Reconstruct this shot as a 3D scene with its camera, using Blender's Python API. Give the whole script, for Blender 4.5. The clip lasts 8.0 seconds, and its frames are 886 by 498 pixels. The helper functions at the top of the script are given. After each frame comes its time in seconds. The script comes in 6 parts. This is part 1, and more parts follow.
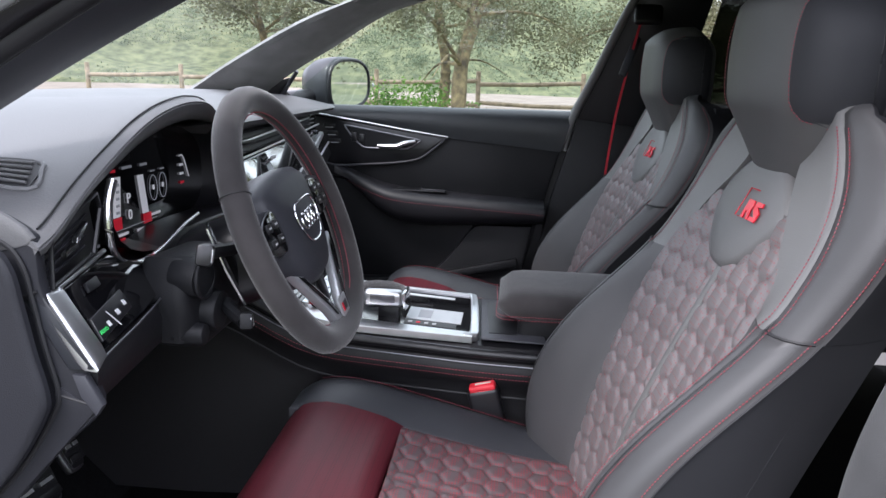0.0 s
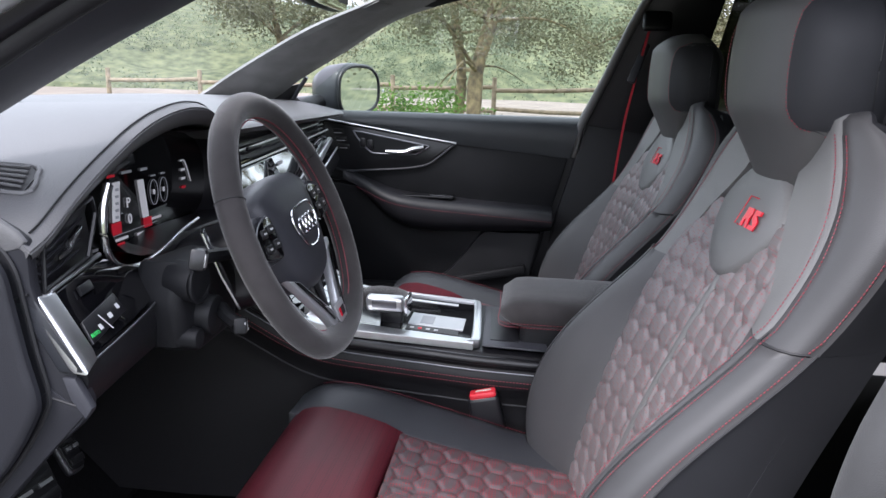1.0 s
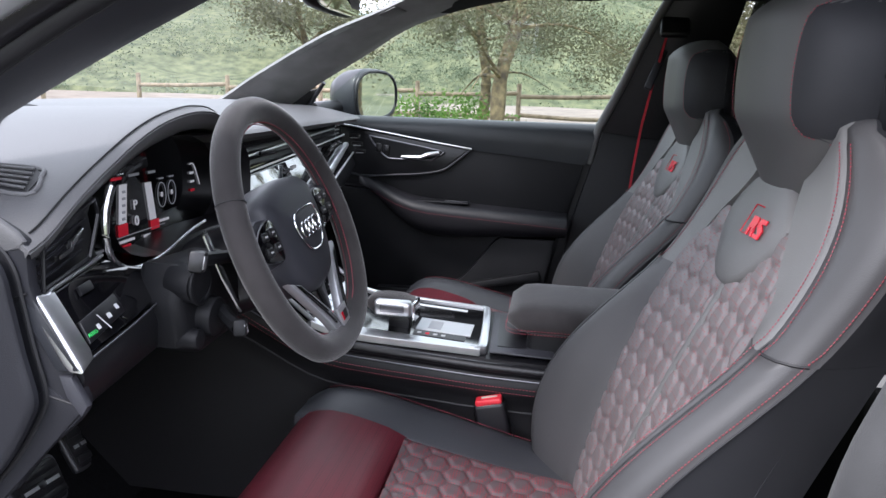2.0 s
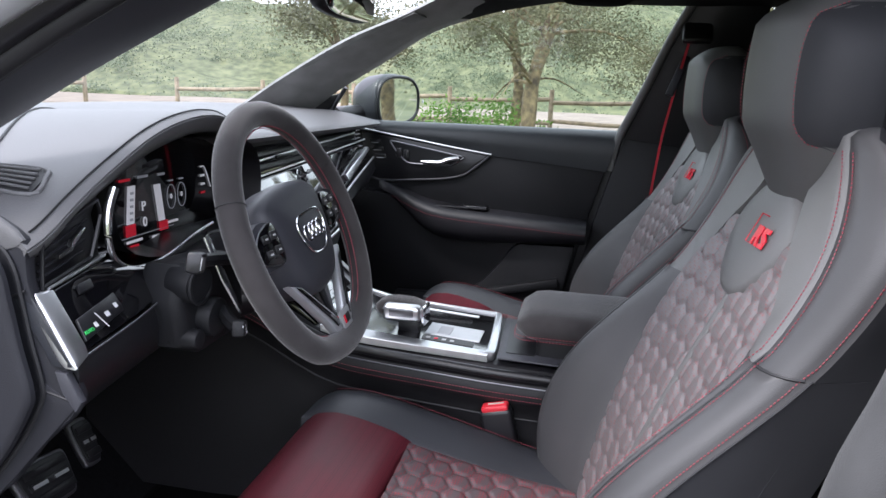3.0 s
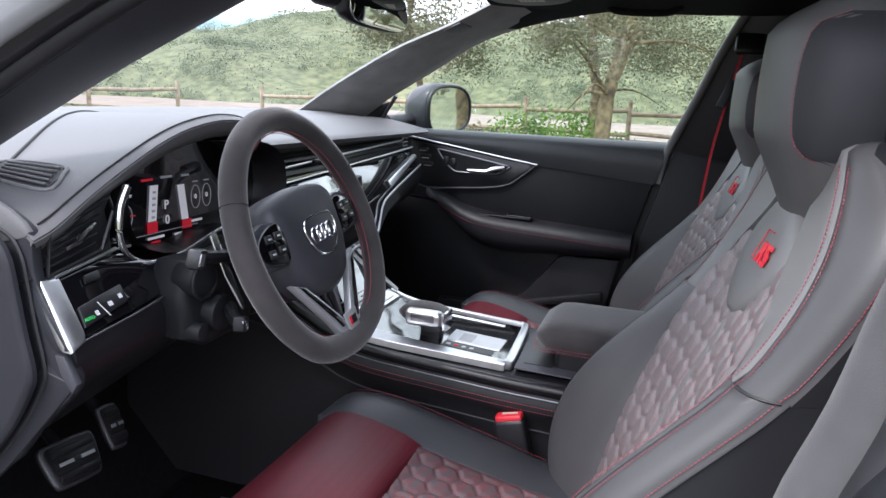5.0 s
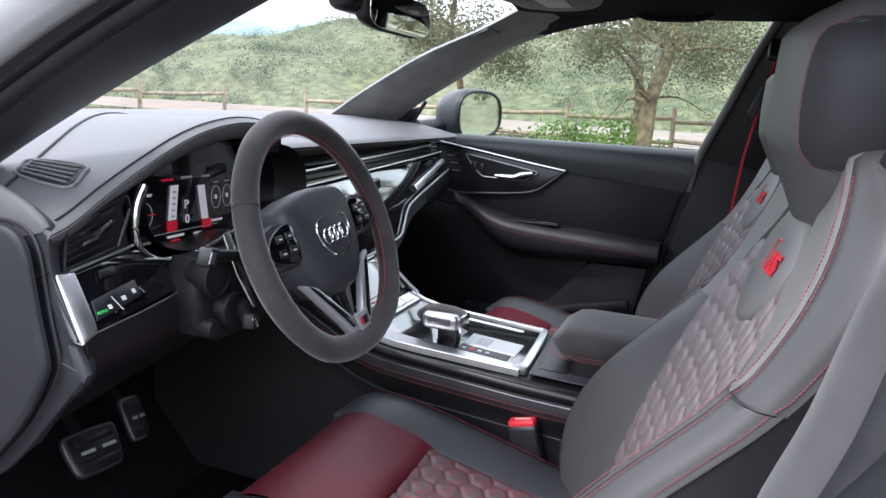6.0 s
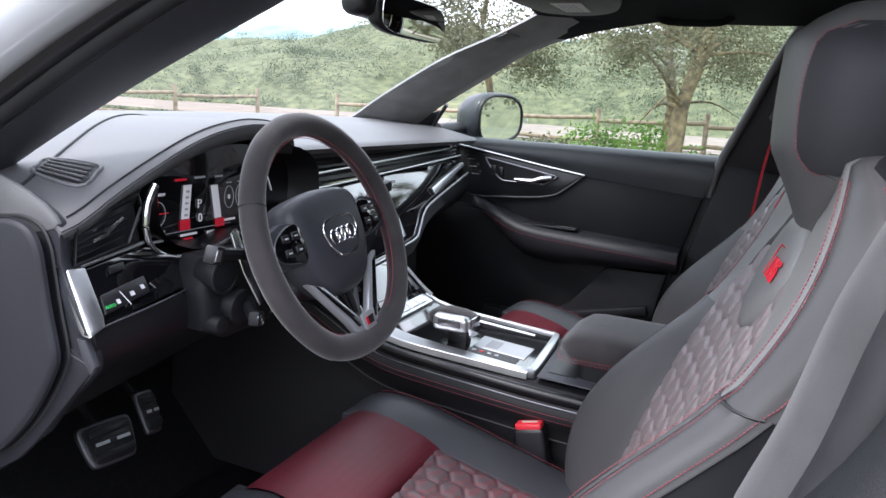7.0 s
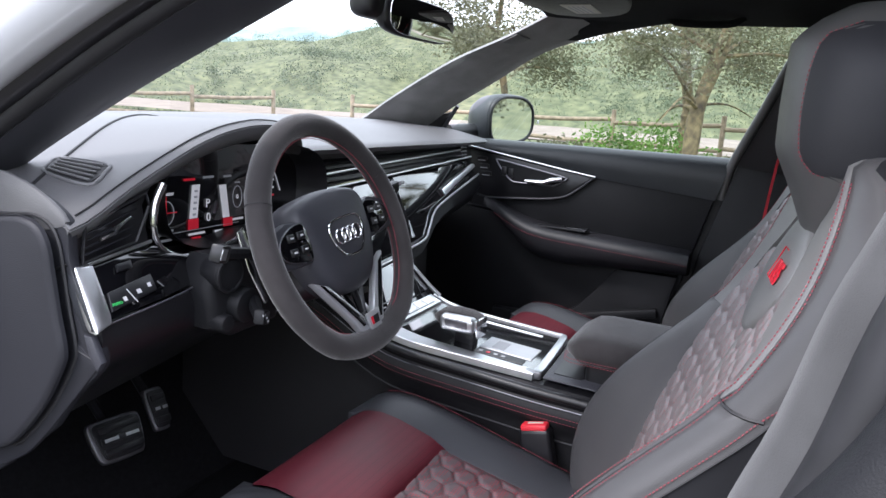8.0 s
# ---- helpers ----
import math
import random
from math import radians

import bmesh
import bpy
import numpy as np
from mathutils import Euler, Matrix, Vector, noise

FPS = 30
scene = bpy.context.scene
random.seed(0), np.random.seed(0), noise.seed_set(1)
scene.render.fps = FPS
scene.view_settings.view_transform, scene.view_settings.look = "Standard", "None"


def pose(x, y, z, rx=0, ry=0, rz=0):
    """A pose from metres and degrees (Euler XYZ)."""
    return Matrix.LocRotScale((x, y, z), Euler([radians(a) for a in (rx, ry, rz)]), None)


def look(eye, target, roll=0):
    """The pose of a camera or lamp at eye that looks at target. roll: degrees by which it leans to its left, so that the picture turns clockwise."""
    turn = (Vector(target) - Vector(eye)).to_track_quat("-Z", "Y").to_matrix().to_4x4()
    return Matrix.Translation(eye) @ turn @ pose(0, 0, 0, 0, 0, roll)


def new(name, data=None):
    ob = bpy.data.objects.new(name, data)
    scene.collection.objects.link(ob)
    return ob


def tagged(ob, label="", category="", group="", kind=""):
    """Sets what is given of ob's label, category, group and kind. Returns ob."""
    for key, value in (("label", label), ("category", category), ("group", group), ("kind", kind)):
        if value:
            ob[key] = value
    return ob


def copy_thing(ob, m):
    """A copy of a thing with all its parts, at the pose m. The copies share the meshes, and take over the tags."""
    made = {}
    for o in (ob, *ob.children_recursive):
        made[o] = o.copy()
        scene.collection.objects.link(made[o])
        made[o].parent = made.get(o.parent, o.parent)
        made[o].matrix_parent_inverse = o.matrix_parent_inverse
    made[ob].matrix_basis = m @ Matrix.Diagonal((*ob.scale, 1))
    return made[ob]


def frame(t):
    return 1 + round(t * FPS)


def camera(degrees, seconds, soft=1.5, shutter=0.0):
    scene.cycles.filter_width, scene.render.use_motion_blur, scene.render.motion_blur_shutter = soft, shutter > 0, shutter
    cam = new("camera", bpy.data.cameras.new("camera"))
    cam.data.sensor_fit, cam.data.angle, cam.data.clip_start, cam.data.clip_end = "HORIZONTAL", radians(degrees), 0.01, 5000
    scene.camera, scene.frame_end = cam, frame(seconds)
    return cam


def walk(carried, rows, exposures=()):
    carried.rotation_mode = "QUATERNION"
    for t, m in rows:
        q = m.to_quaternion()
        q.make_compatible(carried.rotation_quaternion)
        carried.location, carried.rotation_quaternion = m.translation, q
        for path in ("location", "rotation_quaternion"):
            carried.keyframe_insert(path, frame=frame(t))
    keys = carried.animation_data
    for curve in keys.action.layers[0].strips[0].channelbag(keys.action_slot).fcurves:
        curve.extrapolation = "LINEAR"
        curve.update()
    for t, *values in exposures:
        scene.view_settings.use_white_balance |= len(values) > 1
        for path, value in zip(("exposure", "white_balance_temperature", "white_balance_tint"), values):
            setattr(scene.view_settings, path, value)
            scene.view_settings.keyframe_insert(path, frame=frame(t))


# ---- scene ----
cam = camera(65.0, 8.0)
PATH = [
    (0, (-1.206, -0.252, 1.183), (0.724, -0.059, 0.694), 1.4),
    (0.5, (-1.204, -0.262, 1.184), (0.725, -0.05, 0.703), 1.4),
    (1, (-1.202, -0.275, 1.184), (0.726, -0.036, 0.71), 1.5),
    (1.5, (-1.2, -0.287, 1.184), (0.726, -0.017, 0.717), 1.6),
    (3, (-1.191, -0.338, 1.185), (0.717, 0.06, 0.737), 2.0),
    (3.5, (-1.187, -0.359, 1.186), (0.711, 0.088, 0.742), 2.1),
    (4, (-1.184, -0.383, 1.186), (0.702, 0.12, 0.746), 2.3),
    (5.5, (-1.173, -0.446, 1.187), (0.666, 0.215, 0.762), 2.8),
    (6, (-1.17, -0.465, 1.187), (0.649, 0.252, 0.767), 3.0),
    (6.5, (-1.168, -0.482, 1.187), (0.634, 0.279, 0.771), 3.2),
    (7, (-1.166, -0.498, 1.188), (0.622, 0.298, 0.774), 3.3),
    (7.5, (-1.165, -0.506, 1.188), (0.614, 0.31, 0.775), 3.4),
    (8, (-1.164, -0.511, 1.188), (0.607, 0.323, 0.776), 3.4),
]
walk(cam, [(t, look(eye, target, roll)) for t, eye, target, roll in PATH], [(0, 1.4, 6100, 16), (8, 1.5, 6100, 16)])

# ---- world and light ----
world = bpy.data.worlds.new("sky")
scene.world = world
world.use_nodes = True
wn = world.node_tree.nodes
sky = wn.new("ShaderNodeTexSky")
sky.sky_type = "NISHITA"
sky.sun_disc = False
sky.sun_elevation = radians(48)
sky.sun_rotation = radians(-60)
sky.air_density, sky.dust_density, sky.ozone_density = 1.0, 4.0, 1.0
# a thin bright cloud cover over the blue
cloud = wn.new("ShaderNodeTexNoise")
cloud.inputs["Scale"].default_value = 2.2
cloud.inputs["Detail"].default_value = 6
cramp = wn.new("ShaderNodeValToRGB")
cramp.color_ramp.elements[0].position = 0.30
cramp.color_ramp.elements[0].color = (0.72, 0.72, 0.72, 1)
cramp.color_ramp.elements[1].position = 0.62
cmix = wn.new("ShaderNodeMix")
cmix.data_type = "RGBA"
cmix.inputs[7].default_value = (9.5, 9.8, 10.4, 1)
world.node_tree.links.new(cloud.outputs["Fac"], cramp.inputs["Fac"])
world.node_tree.links.new(cramp.outputs["Color"], cmix.inputs[0])
world.node_tree.links.new(sky.outputs["Color"], cmix.inputs[6])
world.node_tree.links.new(cmix.outputs[2], wn["Background"].inputs["Color"])
wn["Background"].inputs["Strength"].default_value = 0.15
sun = new("sun", bpy.data.lights.new("sun", "SUN"))
sun.data.energy, sun.data.angle, sun.data.color = 1.3, radians(14), (1.0, 0.96, 0.9)
sun.matrix_world = look((-6, 4, 9), (0, 0, 0))


# ---- materials ----
def material(name, colour, rough=0.5, metal=0.0, vary=0.12, scale=6.0, bump=0.0, grain=900.0, sheen=0.0, spec=0.5, coat=0.0,
             second=None, emit=0.0):
    m = bpy.data.materials.new(name)
    m.use_nodes = True
    n, l = m.node_tree.nodes, m.node_tree.links
    b = n["Principled BSDF"]
    geo = n.new("ShaderNodeTexCoord")
    tex = n.new("ShaderNodeTexNoise")
    tex.inputs["Scale"].default_value, tex.inputs["Detail"].default_value = scale, 5
    l.new(geo.outputs["Object"], tex.inputs["Vector"])
    ramp = n.new("ShaderNodeValToRGB")
    lo = [c * (1 - vary) for c in colour]
    hi = [min(1, c * (1 + vary)) for c in (second or colour)]
    ramp.color_ramp.elements[0].position, ramp.color_ramp.elements[1].position = 0.32, 0.68
    ramp.color_ramp.elements[0].color, ramp.color_ramp.elements[1].color = (*lo, 1), (*hi, 1)
    l.new(tex.outputs["Fac"], ramp.inputs["Fac"])
    l.new(ramp.outputs["Color"], b.inputs["Base Color"])
    b.inputs["Metallic"].default_value = metal
    b.inputs["Specular IOR Level"].default_value = spec
    b.inputs["Coat Weight"].default_value = coat
    b.inputs["Coat Roughness"].default_value = 0.04
    if sheen:
        b.inputs["Sheen Weight"].default_value = sheen
        b.inputs["Sheen Roughness"].default_value = 0.4
    mr = n.new("ShaderNodeMapRange")
    mr.inputs["To Min"].default_value, mr.inputs["To Max"].default_value = max(0.02, rough * 0.85), min(1, rough * 1.15)
    l.new(tex.outputs["Fac"], mr.inputs["Value"])
    l.new(mr.outputs["Result"], b.inputs["Roughness"])
    if bump:
        fine = n.new("ShaderNodeTexNoise")
        fine.inputs["Scale"].default_value, fine.inputs["Detail"].default_value = grain, 3
        l.new(geo.outputs["Object"], fine.inputs["Vector"])
        bp = n.new("ShaderNodeBump")
        bp.inputs["Strength"].default_value, bp.inputs["Distance"].default_value = bump, 0.002
        l.new(fine.outputs["Fac"], bp.inputs["Height"])
        l.new(bp.outputs["Normal"], b.inputs["Normal"])
    if emit:
        b.inputs["Emission Color"].default_value = (*colour, 1)
        b.inputs["Emission Strength"].default_value = emit
    return m


def leather_perforated(name, colour, dots, pitch=0.0042, size=0.3):
    """Leather with rows of small punched holes that show the red lining."""
    m = material(name, colour, 0.48, bump=0.12, grain=700)
    n, l = m.node_tree.nodes, m.node_tree.links
    b = n["Principled BSDF"]
    tc = n["Texture Coordinate"]
    vor = n.new("ShaderNodeTexVoronoi")
    vor.inputs["Scale"].default_value = 1 / pitch
    vor.inputs["Randomness"].default_value = 0.0
    l.new(tc.outputs["Object"], vor.inputs["Vector"])
    lt = n.new("ShaderNodeMath")
    lt.operation = "LESS_THAN"
    lt.inputs[1].default_value = size
    l.new(vor.outputs["Distance"], lt.inputs[0])
    mix = n.new("ShaderNodeMix")
    mix.data_type = "RGBA"
    mix.inputs[7].default_value = (*dots, 1)
    l.new(lt.outputs[0], mix.inputs[0])
    l.new(n["Color Ramp"].outputs["Color"], mix.inputs[6])
    l.new(mix.outputs[2], b.inputs["Base Color"])
    return m


GREY = material("grey_leather", (0.135, 0.133, 0.132), 0.46, vary=0.07, scale=9, bump=0.16, grain=650)
# cushion bolsters: the same seat leather, shade put into a darker tone
MIDSHADE = material("mid_shade_leather", (0.035, 0.036, 0.041), 0.46, vary=0.07, scale=9, bump=0.16, grain=650)
# side panels and flanks: shade of the outward sides painted as darker leather
DARKSHADE = material("dark_shade_leather", (0.026, 0.0265, 0.030), 0.58, vary=0.1, scale=9, bump=0.1, grain=1100, spec=0.32)
# lower bolsters and side bands: their shade is put into this tone
BOLSHADE = material("bolster_shade_leather", (0.058, 0.057, 0.059), 0.48, vary=0.07, scale=9, bump=0.14, grain=900)
# head restraint: seat leather with its dimmer light put into the colour
HEADSHADE = material("head_shade_leather", (0.080, 0.079, 0.078), 0.52, vary=0.07, scale=9, bump=0.1, grain=900)
QUILT = leather_perforated("quilted_leather", (0.150, 0.135, 0.137), (0.19, 0.062, 0.068))
QUILTR = leather_perforated("red_perforated_leather", (0.088, 0.066, 0.070), (0.22, 0.03, 0.04), size=0.36)
WINE = leather_perforated("burgundy_leather", (0.10, 0.0105, 0.019), (0.062, 0.0065, 0.012), 0.0035)
RED = material("red_thread", (0.23, 0.040, 0.055), 0.6, vary=0.15, scale=300)
REDGLOSS = material("red_badge", (0.7, 0.02, 0.04), 0.25, vary=0.05)
SUEDE = material("charcoal_suede", (0.040, 0.037, 0.038), 0.95, vary=0.2, scale=22, bump=0.25, grain=1500, sheen=0.35, spec=0.15)
SUEDEL = material("grey_suede", (0.22, 0.215, 0.215), 0.95, vary=0.14, scale=18, bump=0.3, grain=1200, sheen=0.3, spec=0.15)
DASH = material("dash_leather", (0.110, 0.110, 0.114), 0.54, vary=0.07, scale=8, bump=0.22, grain=520)
DOORL = material("black_door_leather", (0.013, 0.013, 0.016), 0.5, vary=0.1, scale=9, bump=0.16, grain=650, spec=0.35)
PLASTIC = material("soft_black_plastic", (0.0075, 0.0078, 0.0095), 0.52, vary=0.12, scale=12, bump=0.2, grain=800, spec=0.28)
SLATE = material("grained_slate_plastic", (0.017, 0.0175, 0.022), 0.52, vary=0.10, scale=10, bump=0.22, grain=900, spec=0.3)
PILLARG = material("grey_pillar_fabric", (0.066, 0.066, 0.067), 0.9, vary=0.16, scale=14, bump=0.2, grain=1100, sheen=0.2, spec=0.15)
BELTP = material("soft_door_belt", (0.019, 0.0215, 0.025), 0.44, vary=0.1, scale=9, bump=0.12, grain=700)
FLANK = material("console_flank", (0.0115, 0.011, 0.0125), 0.55, vary=0.1, scale=9, bump=0.15, grain=700, spec=0.35)
PLASTICG = material("slate_plastic", (0.034, 0.035, 0.043), 0.48, vary=0.1, scale=10, bump=0.2, grain=800)
SATIN = material("satin_black_plastic", (0.009, 0.009, 0.011), 0.36, vary=0.15, scale=20, bump=0.08, grain=500)
GLOSS = material("piano_black", (0.004, 0.004, 0.005), 0.05, vary=0.1, scale=30, coat=0.6)
SCREEN = material("screen_glass", (0.004, 0.004, 0.005), 0.03, vary=0.05, coat=1.0, spec=1.0)
ALU = material("brushed_aluminium", (0.66, 0.67, 0.69), 0.36, metal=1.0, vary=0.05, scale=60, bump=0.04, grain=900)
SPOKE = material("satin_silver", (0.5, 0.51, 0.53), 0.42, metal=0.55, vary=0.04, scale=40)
STEEL = material("dull_steel", (0.22, 0.22, 0.24), 0.42, metal=1.0, vary=0.1, scale=60)
CHROME = material("satin_chrome", (0.75, 0.76, 0.78), 0.16, metal=1.0, vary=0.04, scale=40)
CARPET = material("black_carpet", (0.006, 0.006, 0.007), 0.98, vary=0.35, scale=120, bump=0.6, grain=900, spec=0.1)
LINER = material("black_headliner", (0.016, 0.016, 0.018), 0.97, vary=0.2, scale=60, bump=0.3, grain=900, spec=0.1)
SEAL = material("rubber_seal", (0.012, 0.012, 0.014), 0.6, vary=0.2, scale=40)
PAINT = material("grey_white_car_paint", (0.5, 0.51, 0.53), 0.25, vary=0.03, coat=1.0)
PAINTD = material("dark_grey_car_paint", (0.018, 0.020, 0.025), 0.5, vary=0.03, coat=0.15)
WHITEINK = material("display_white", (0.6, 0.6, 0.62), 0.5, vary=0.02, emit=0.12)
REDINK = material("display_red", (0.5, 0.015, 0.03), 0.5, vary=0.02, emit=0.12)
GREYINK = material("display_grey", (0.25, 0.26, 0.28), 0.5, vary=0.02, emit=0.1)
GREENINK = material("display_green", (0.03, 0.4, 0.09), 0.5, vary=0.02, emit=0.1)
PRINT = material("white_print", (0.55, 0.55, 0.57), 0.5, vary=0.03)
BELT = material("red_webbing", (0.42, 0.012, 0.025), 0.7, vary=0.15, scale=200, bump=0.3, grain=1500)
BUCKLE = material("red_button", (0.7, 0.03, 0.045), 0.35, vary=0.06, coat=0.3)
MIRROR = material("mirror_glass", (0.85, 0.86, 0.87), 0.02, metal=1.0, vary=0.01)
LABEL = material("label_paper", (0.6, 0.58, 0.52), 0.6, vary=0.05)


def glass(name, tint, rough=0.0):
    m = bpy.data.materials.new(name)
    m.use_nodes = True
    n, l = m.node_tree.nodes, m.node_tree.links
    n.remove(n["Principled BSDF"])
    tr, gl, mix, fr = (n.new(k) for k in ("ShaderNodeBsdfTransparent", "ShaderNodeBsdfGlossy", "ShaderNodeMixShader", "ShaderNodeLayerWeight"))
    fall = n.new("ShaderNodeMath")
    fall.operation = "POWER"
    fall.inputs[1].default_value = 5.0
    gain = n.new("ShaderNodeMath")
    gain.operation = "MULTIPLY_ADD"
    gain.inputs[1].default_value, gain.inputs[2].default_value = 0.6, 0.03
    tr.inputs["Color"].default_value = (*tint, 1)
    gl.inputs["Roughness"].default_value = rough
    l.new(fr.outputs["Facing"], fall.inputs[0]), l.new(fall.outputs[0], gain.inputs[0])
    l.new(gain.outputs[0], mix.inputs[0]), l.new(tr.outputs[0], mix.inputs[1]), l.new(gl.outputs[0], mix.inputs[2])
    l.new(mix.outputs[0], n["Material Output"].inputs["Surface"])
    return m


GLASS = glass("window_glass", (0.90, 0.94, 0.92))
PRIVACY = glass("privacy_glass", (0.12, 0.13, 0.12))


# ---- mesh helpers ----
def thing(name, label, category, at=(0, 0, 0), group="", kind=""):
    e = new(name)
    e.location = at
    e.empty_display_size = 0.05
    return tagged(e, label, category, group, kind)


def root(ob):
    while ob.parent:
        ob = ob.parent
    return ob


def finish(bm, name, angle=38):
    me = bpy.data.meshes.new(name)
    bmesh.ops.recalc_face_normals(bm, faces=bm.faces)
    bm.to_mesh(me)
    bm.free()
    for p in me.polygons:
        p.use_smooth = True
    me.set_sharp_from_angle(angle=radians(angle))
    return me


def part(name, bm, mat, parent=None, label="", angle=38):
    """One mesh object, built in the car's own axes, under its thing or part."""
    if parent is not None:
        bmesh.ops.translate(bm, vec=-root(parent).location, verts=bm.verts)
    ob = new(name, finish(bm, name, angle))
    ob.data.materials.append(mat)
    if parent is not None:
        ob.parent = parent
    if label:
        ob["label"] = label
    return ob


def curve(pts, n=6, closed=False):
    """Catmull-Rom through a few control points (of any length)."""
    P = [np.array(p, float) for p in pts]
    if closed:
        P = [P[-1]] + P + [P[0], P[1]]
    else:
        P = [2 * P[0] - P[1]] + P + [2 * P[-1] - P[-2]]
    out = []
    for a, b, c, d in zip(P, P[1:], P[2:], P[3:]):
        for k in range(n):
            t = k / n
            out.append(0.5 * (2 * b + (c - a) * t + (2 * a - 5 * b + 4 * c - d) * t * t + (3 * b - a - 3 * c + d) * t ** 3))
    if not closed:
        out.append(P[-2])
    return [tuple(float(v) for v in p) for p in out]


def ease(x, table):
    """Smooth lookup in a short table of (x, value)."""
    xs = [r[0] for r in table]
    x = min(max(x, xs[0]), xs[-1])
    for a, b in zip(table, table[1:]):
        if x <= b[0]:
            t = (x - a[0]) / (b[0] - a[0])
            return a[1] + (b[1] - a[1]) * t
    return table[-1][1]


def smooth(x, table, w=0.02):
    return sum(ease(x + w * k, table) for k in (-2, -1, 0, 1, 2)) / 5


def grid(rows, close_u=False, close_v=False, cap=False):
    """A skin over rows of points."""
    bm = bmesh.new()
    vs = [[bm.verts.new(p) for p in r] for r in rows]
    nu, nv = len(vs), len(vs[0])
    for i in range(nu if close_u else nu - 1):
        for j in range(nv if close_v else nv - 1):
            a, b = vs[i], vs[(i + 1) % nu]
            bm.faces.new((a[j], a[(j + 1) % nv], b[(j + 1) % nv], b[j]))
    if cap:
        bm.faces.new(vs[0])
        bm.faces.new(vs[-1])
    return bm


def thick(bm, d, up=(0, 0, 1)):
    """Gives an open skin a thickness, on the side away from up."""
    bmesh.ops.recalc_face_normals(bm, faces=bm.faces)
    if sum((f.normal.dot(Vector(up)) * f.calc_area() for f in bm.faces), 0.0) < 0:
        bmesh.ops.reverse_faces(bm, faces=bm.faces[:])
    bmesh.ops.solidify(bm, geom=bm.faces[:], thickness=d)
    return bm


def box(c, s, bevel=0.004, seg=2, turn=None):
    bm = bmesh.new()
    bmesh.ops.create_cube(bm, size=1, matrix=Matrix.Diagonal((*s, 1)))
    if bevel:
        bmesh.ops.bevel(bm, geom=bm.edges[:], offset=min(bevel, 0.45 * min(s)), segments=seg, profile=0.5, affect="EDGES")
    if turn:
        bmesh.ops.transform(bm, matrix=Euler([radians(a) for a in turn]).to_matrix().to_4x4(), verts=bm.verts)
    bmesh.ops.translate(bm, vec=c, verts=bm.verts)
    return bm


def slab(pts, depth, bevel=0.003, seg=2):
    """A plate with that outline, as thick as the vector depth."""
    bm = bmesh.new()
    f = bm.faces.new([bm.verts.new(p) for p in pts])
    r = bmesh.ops.extrude_face_region(bm, geom=[f])
    bmesh.ops.translate(bm, vec=depth, verts=[v for v in r["geom"] if isinstance(v, bmesh.types.BMVert)])
    bmesh.ops.recalc_face_normals(bm, faces=bm.faces)
    if bevel:
        big = [x for x in bm.faces if len(x.verts) == len(pts)]
        es = list({e for x in big for e in x.edges})
        bmesh.ops.bevel(bm, geom=es, offset=bevel, segments=seg, profile=0.5, affect="EDGES")
    return bm


def tube(path, r, n=8, closed=False, flat=1.0, up=(0, 0, 1)):
    """A round or flattened bar along a path; r may be a function of 0..1."""
    P = [Vector(p) for p in path]
    rows = []
    for i, p in enumerate(P):
        a = P[i - 1] if (i or closed) else p
        b = P[(i + 1) % len(P)] if (i + 1 < len(P) or closed) else p
        t = (b - a).normalized()
        u = Vector(up)
        s = t.cross(u)
        if s.length < 1e-3:
            s = t.cross(Vector((1, 0, 0)))
        s.normalize()
        u = s.cross(t).normalized()
        rr = r(i / max(1, len(P) - 1)) if callable(r) else r
        rows.append([p + s * rr * math.cos(2 * math.pi * k / n) + u * rr * flat * math.sin(2 * math.pi * k / n) for k in range(n)])
    return grid(rows, close_u=closed, close_v=True, cap=not closed)


def rod(a, b, r, r2=None, n=20, bevel=0.0):
    a, b = Vector(a), Vector(b)
    bm = bmesh.new()
    q = (b - a).to_track_quat("Z", "Y").to_matrix().to_4x4()
    bmesh.ops.create_cone(bm, cap_ends=True, segments=n, radius1=r, radius2=r if r2 is None else r2, depth=(b - a).length,
                          matrix=Matrix.Translation((a + b) / 2) @ q)
    if bevel:
        es = [e for e in bm.edges if any(len(f.verts) > 4 for f in e.link_faces)]
        bmesh.ops.bevel(bm, geom=es, offset=bevel, segments=2, profile=0.5, affect="EDGES")
    return bm


def merge(*bms):
    out = bmesh.new()
    for b in bms:
        me = bpy.data.meshes.new("piece")
        b.to_mesh(me)
        b.free()
        out.from_mesh(me)
        bpy.data.meshes.remove(me)
    return out


def stitches(path, pitch=0.0055, length=0.0036, r=0.0008):
    """A row of thread stitches along a path."""
    P = [Vector(p) for p in path]
    bm = bmesh.new()
    due, run = 0.0, 0.0
    for a, b in zip(P, P[1:]):
        d = (b - a).length
        if d < 1e-6:
            continue
        t = (b - a) / d
        s = t.cross(Vector((0.3, -0.5, 0.8))).normalized()
        u = s.cross(t)
        while due < run + d:
            c = a + t * (due - run)
            ends = []
            for k, w in ((-0.5, 0.5), (-0.2, 1.0), (0.2, 1.0), (0.5, 0.5)):
                q = c + t * length * k
                ends.append([bm.verts.new(q + (s * x + u * y) * r * 0.75 * w) for x, y in ((1, 0), (0, 1), (-1, 0), (0, -1))])
            for e, f in zip(ends, ends[1:]):
                for k in range(4):
                    bm.faces.new((e[k], e[(k + 1) % 4], f[(k + 1) % 4], f[k]))
            bm.faces.new(ends[0]), bm.faces.new(ends[-1])
            due += pitch
        run += d
    return bm

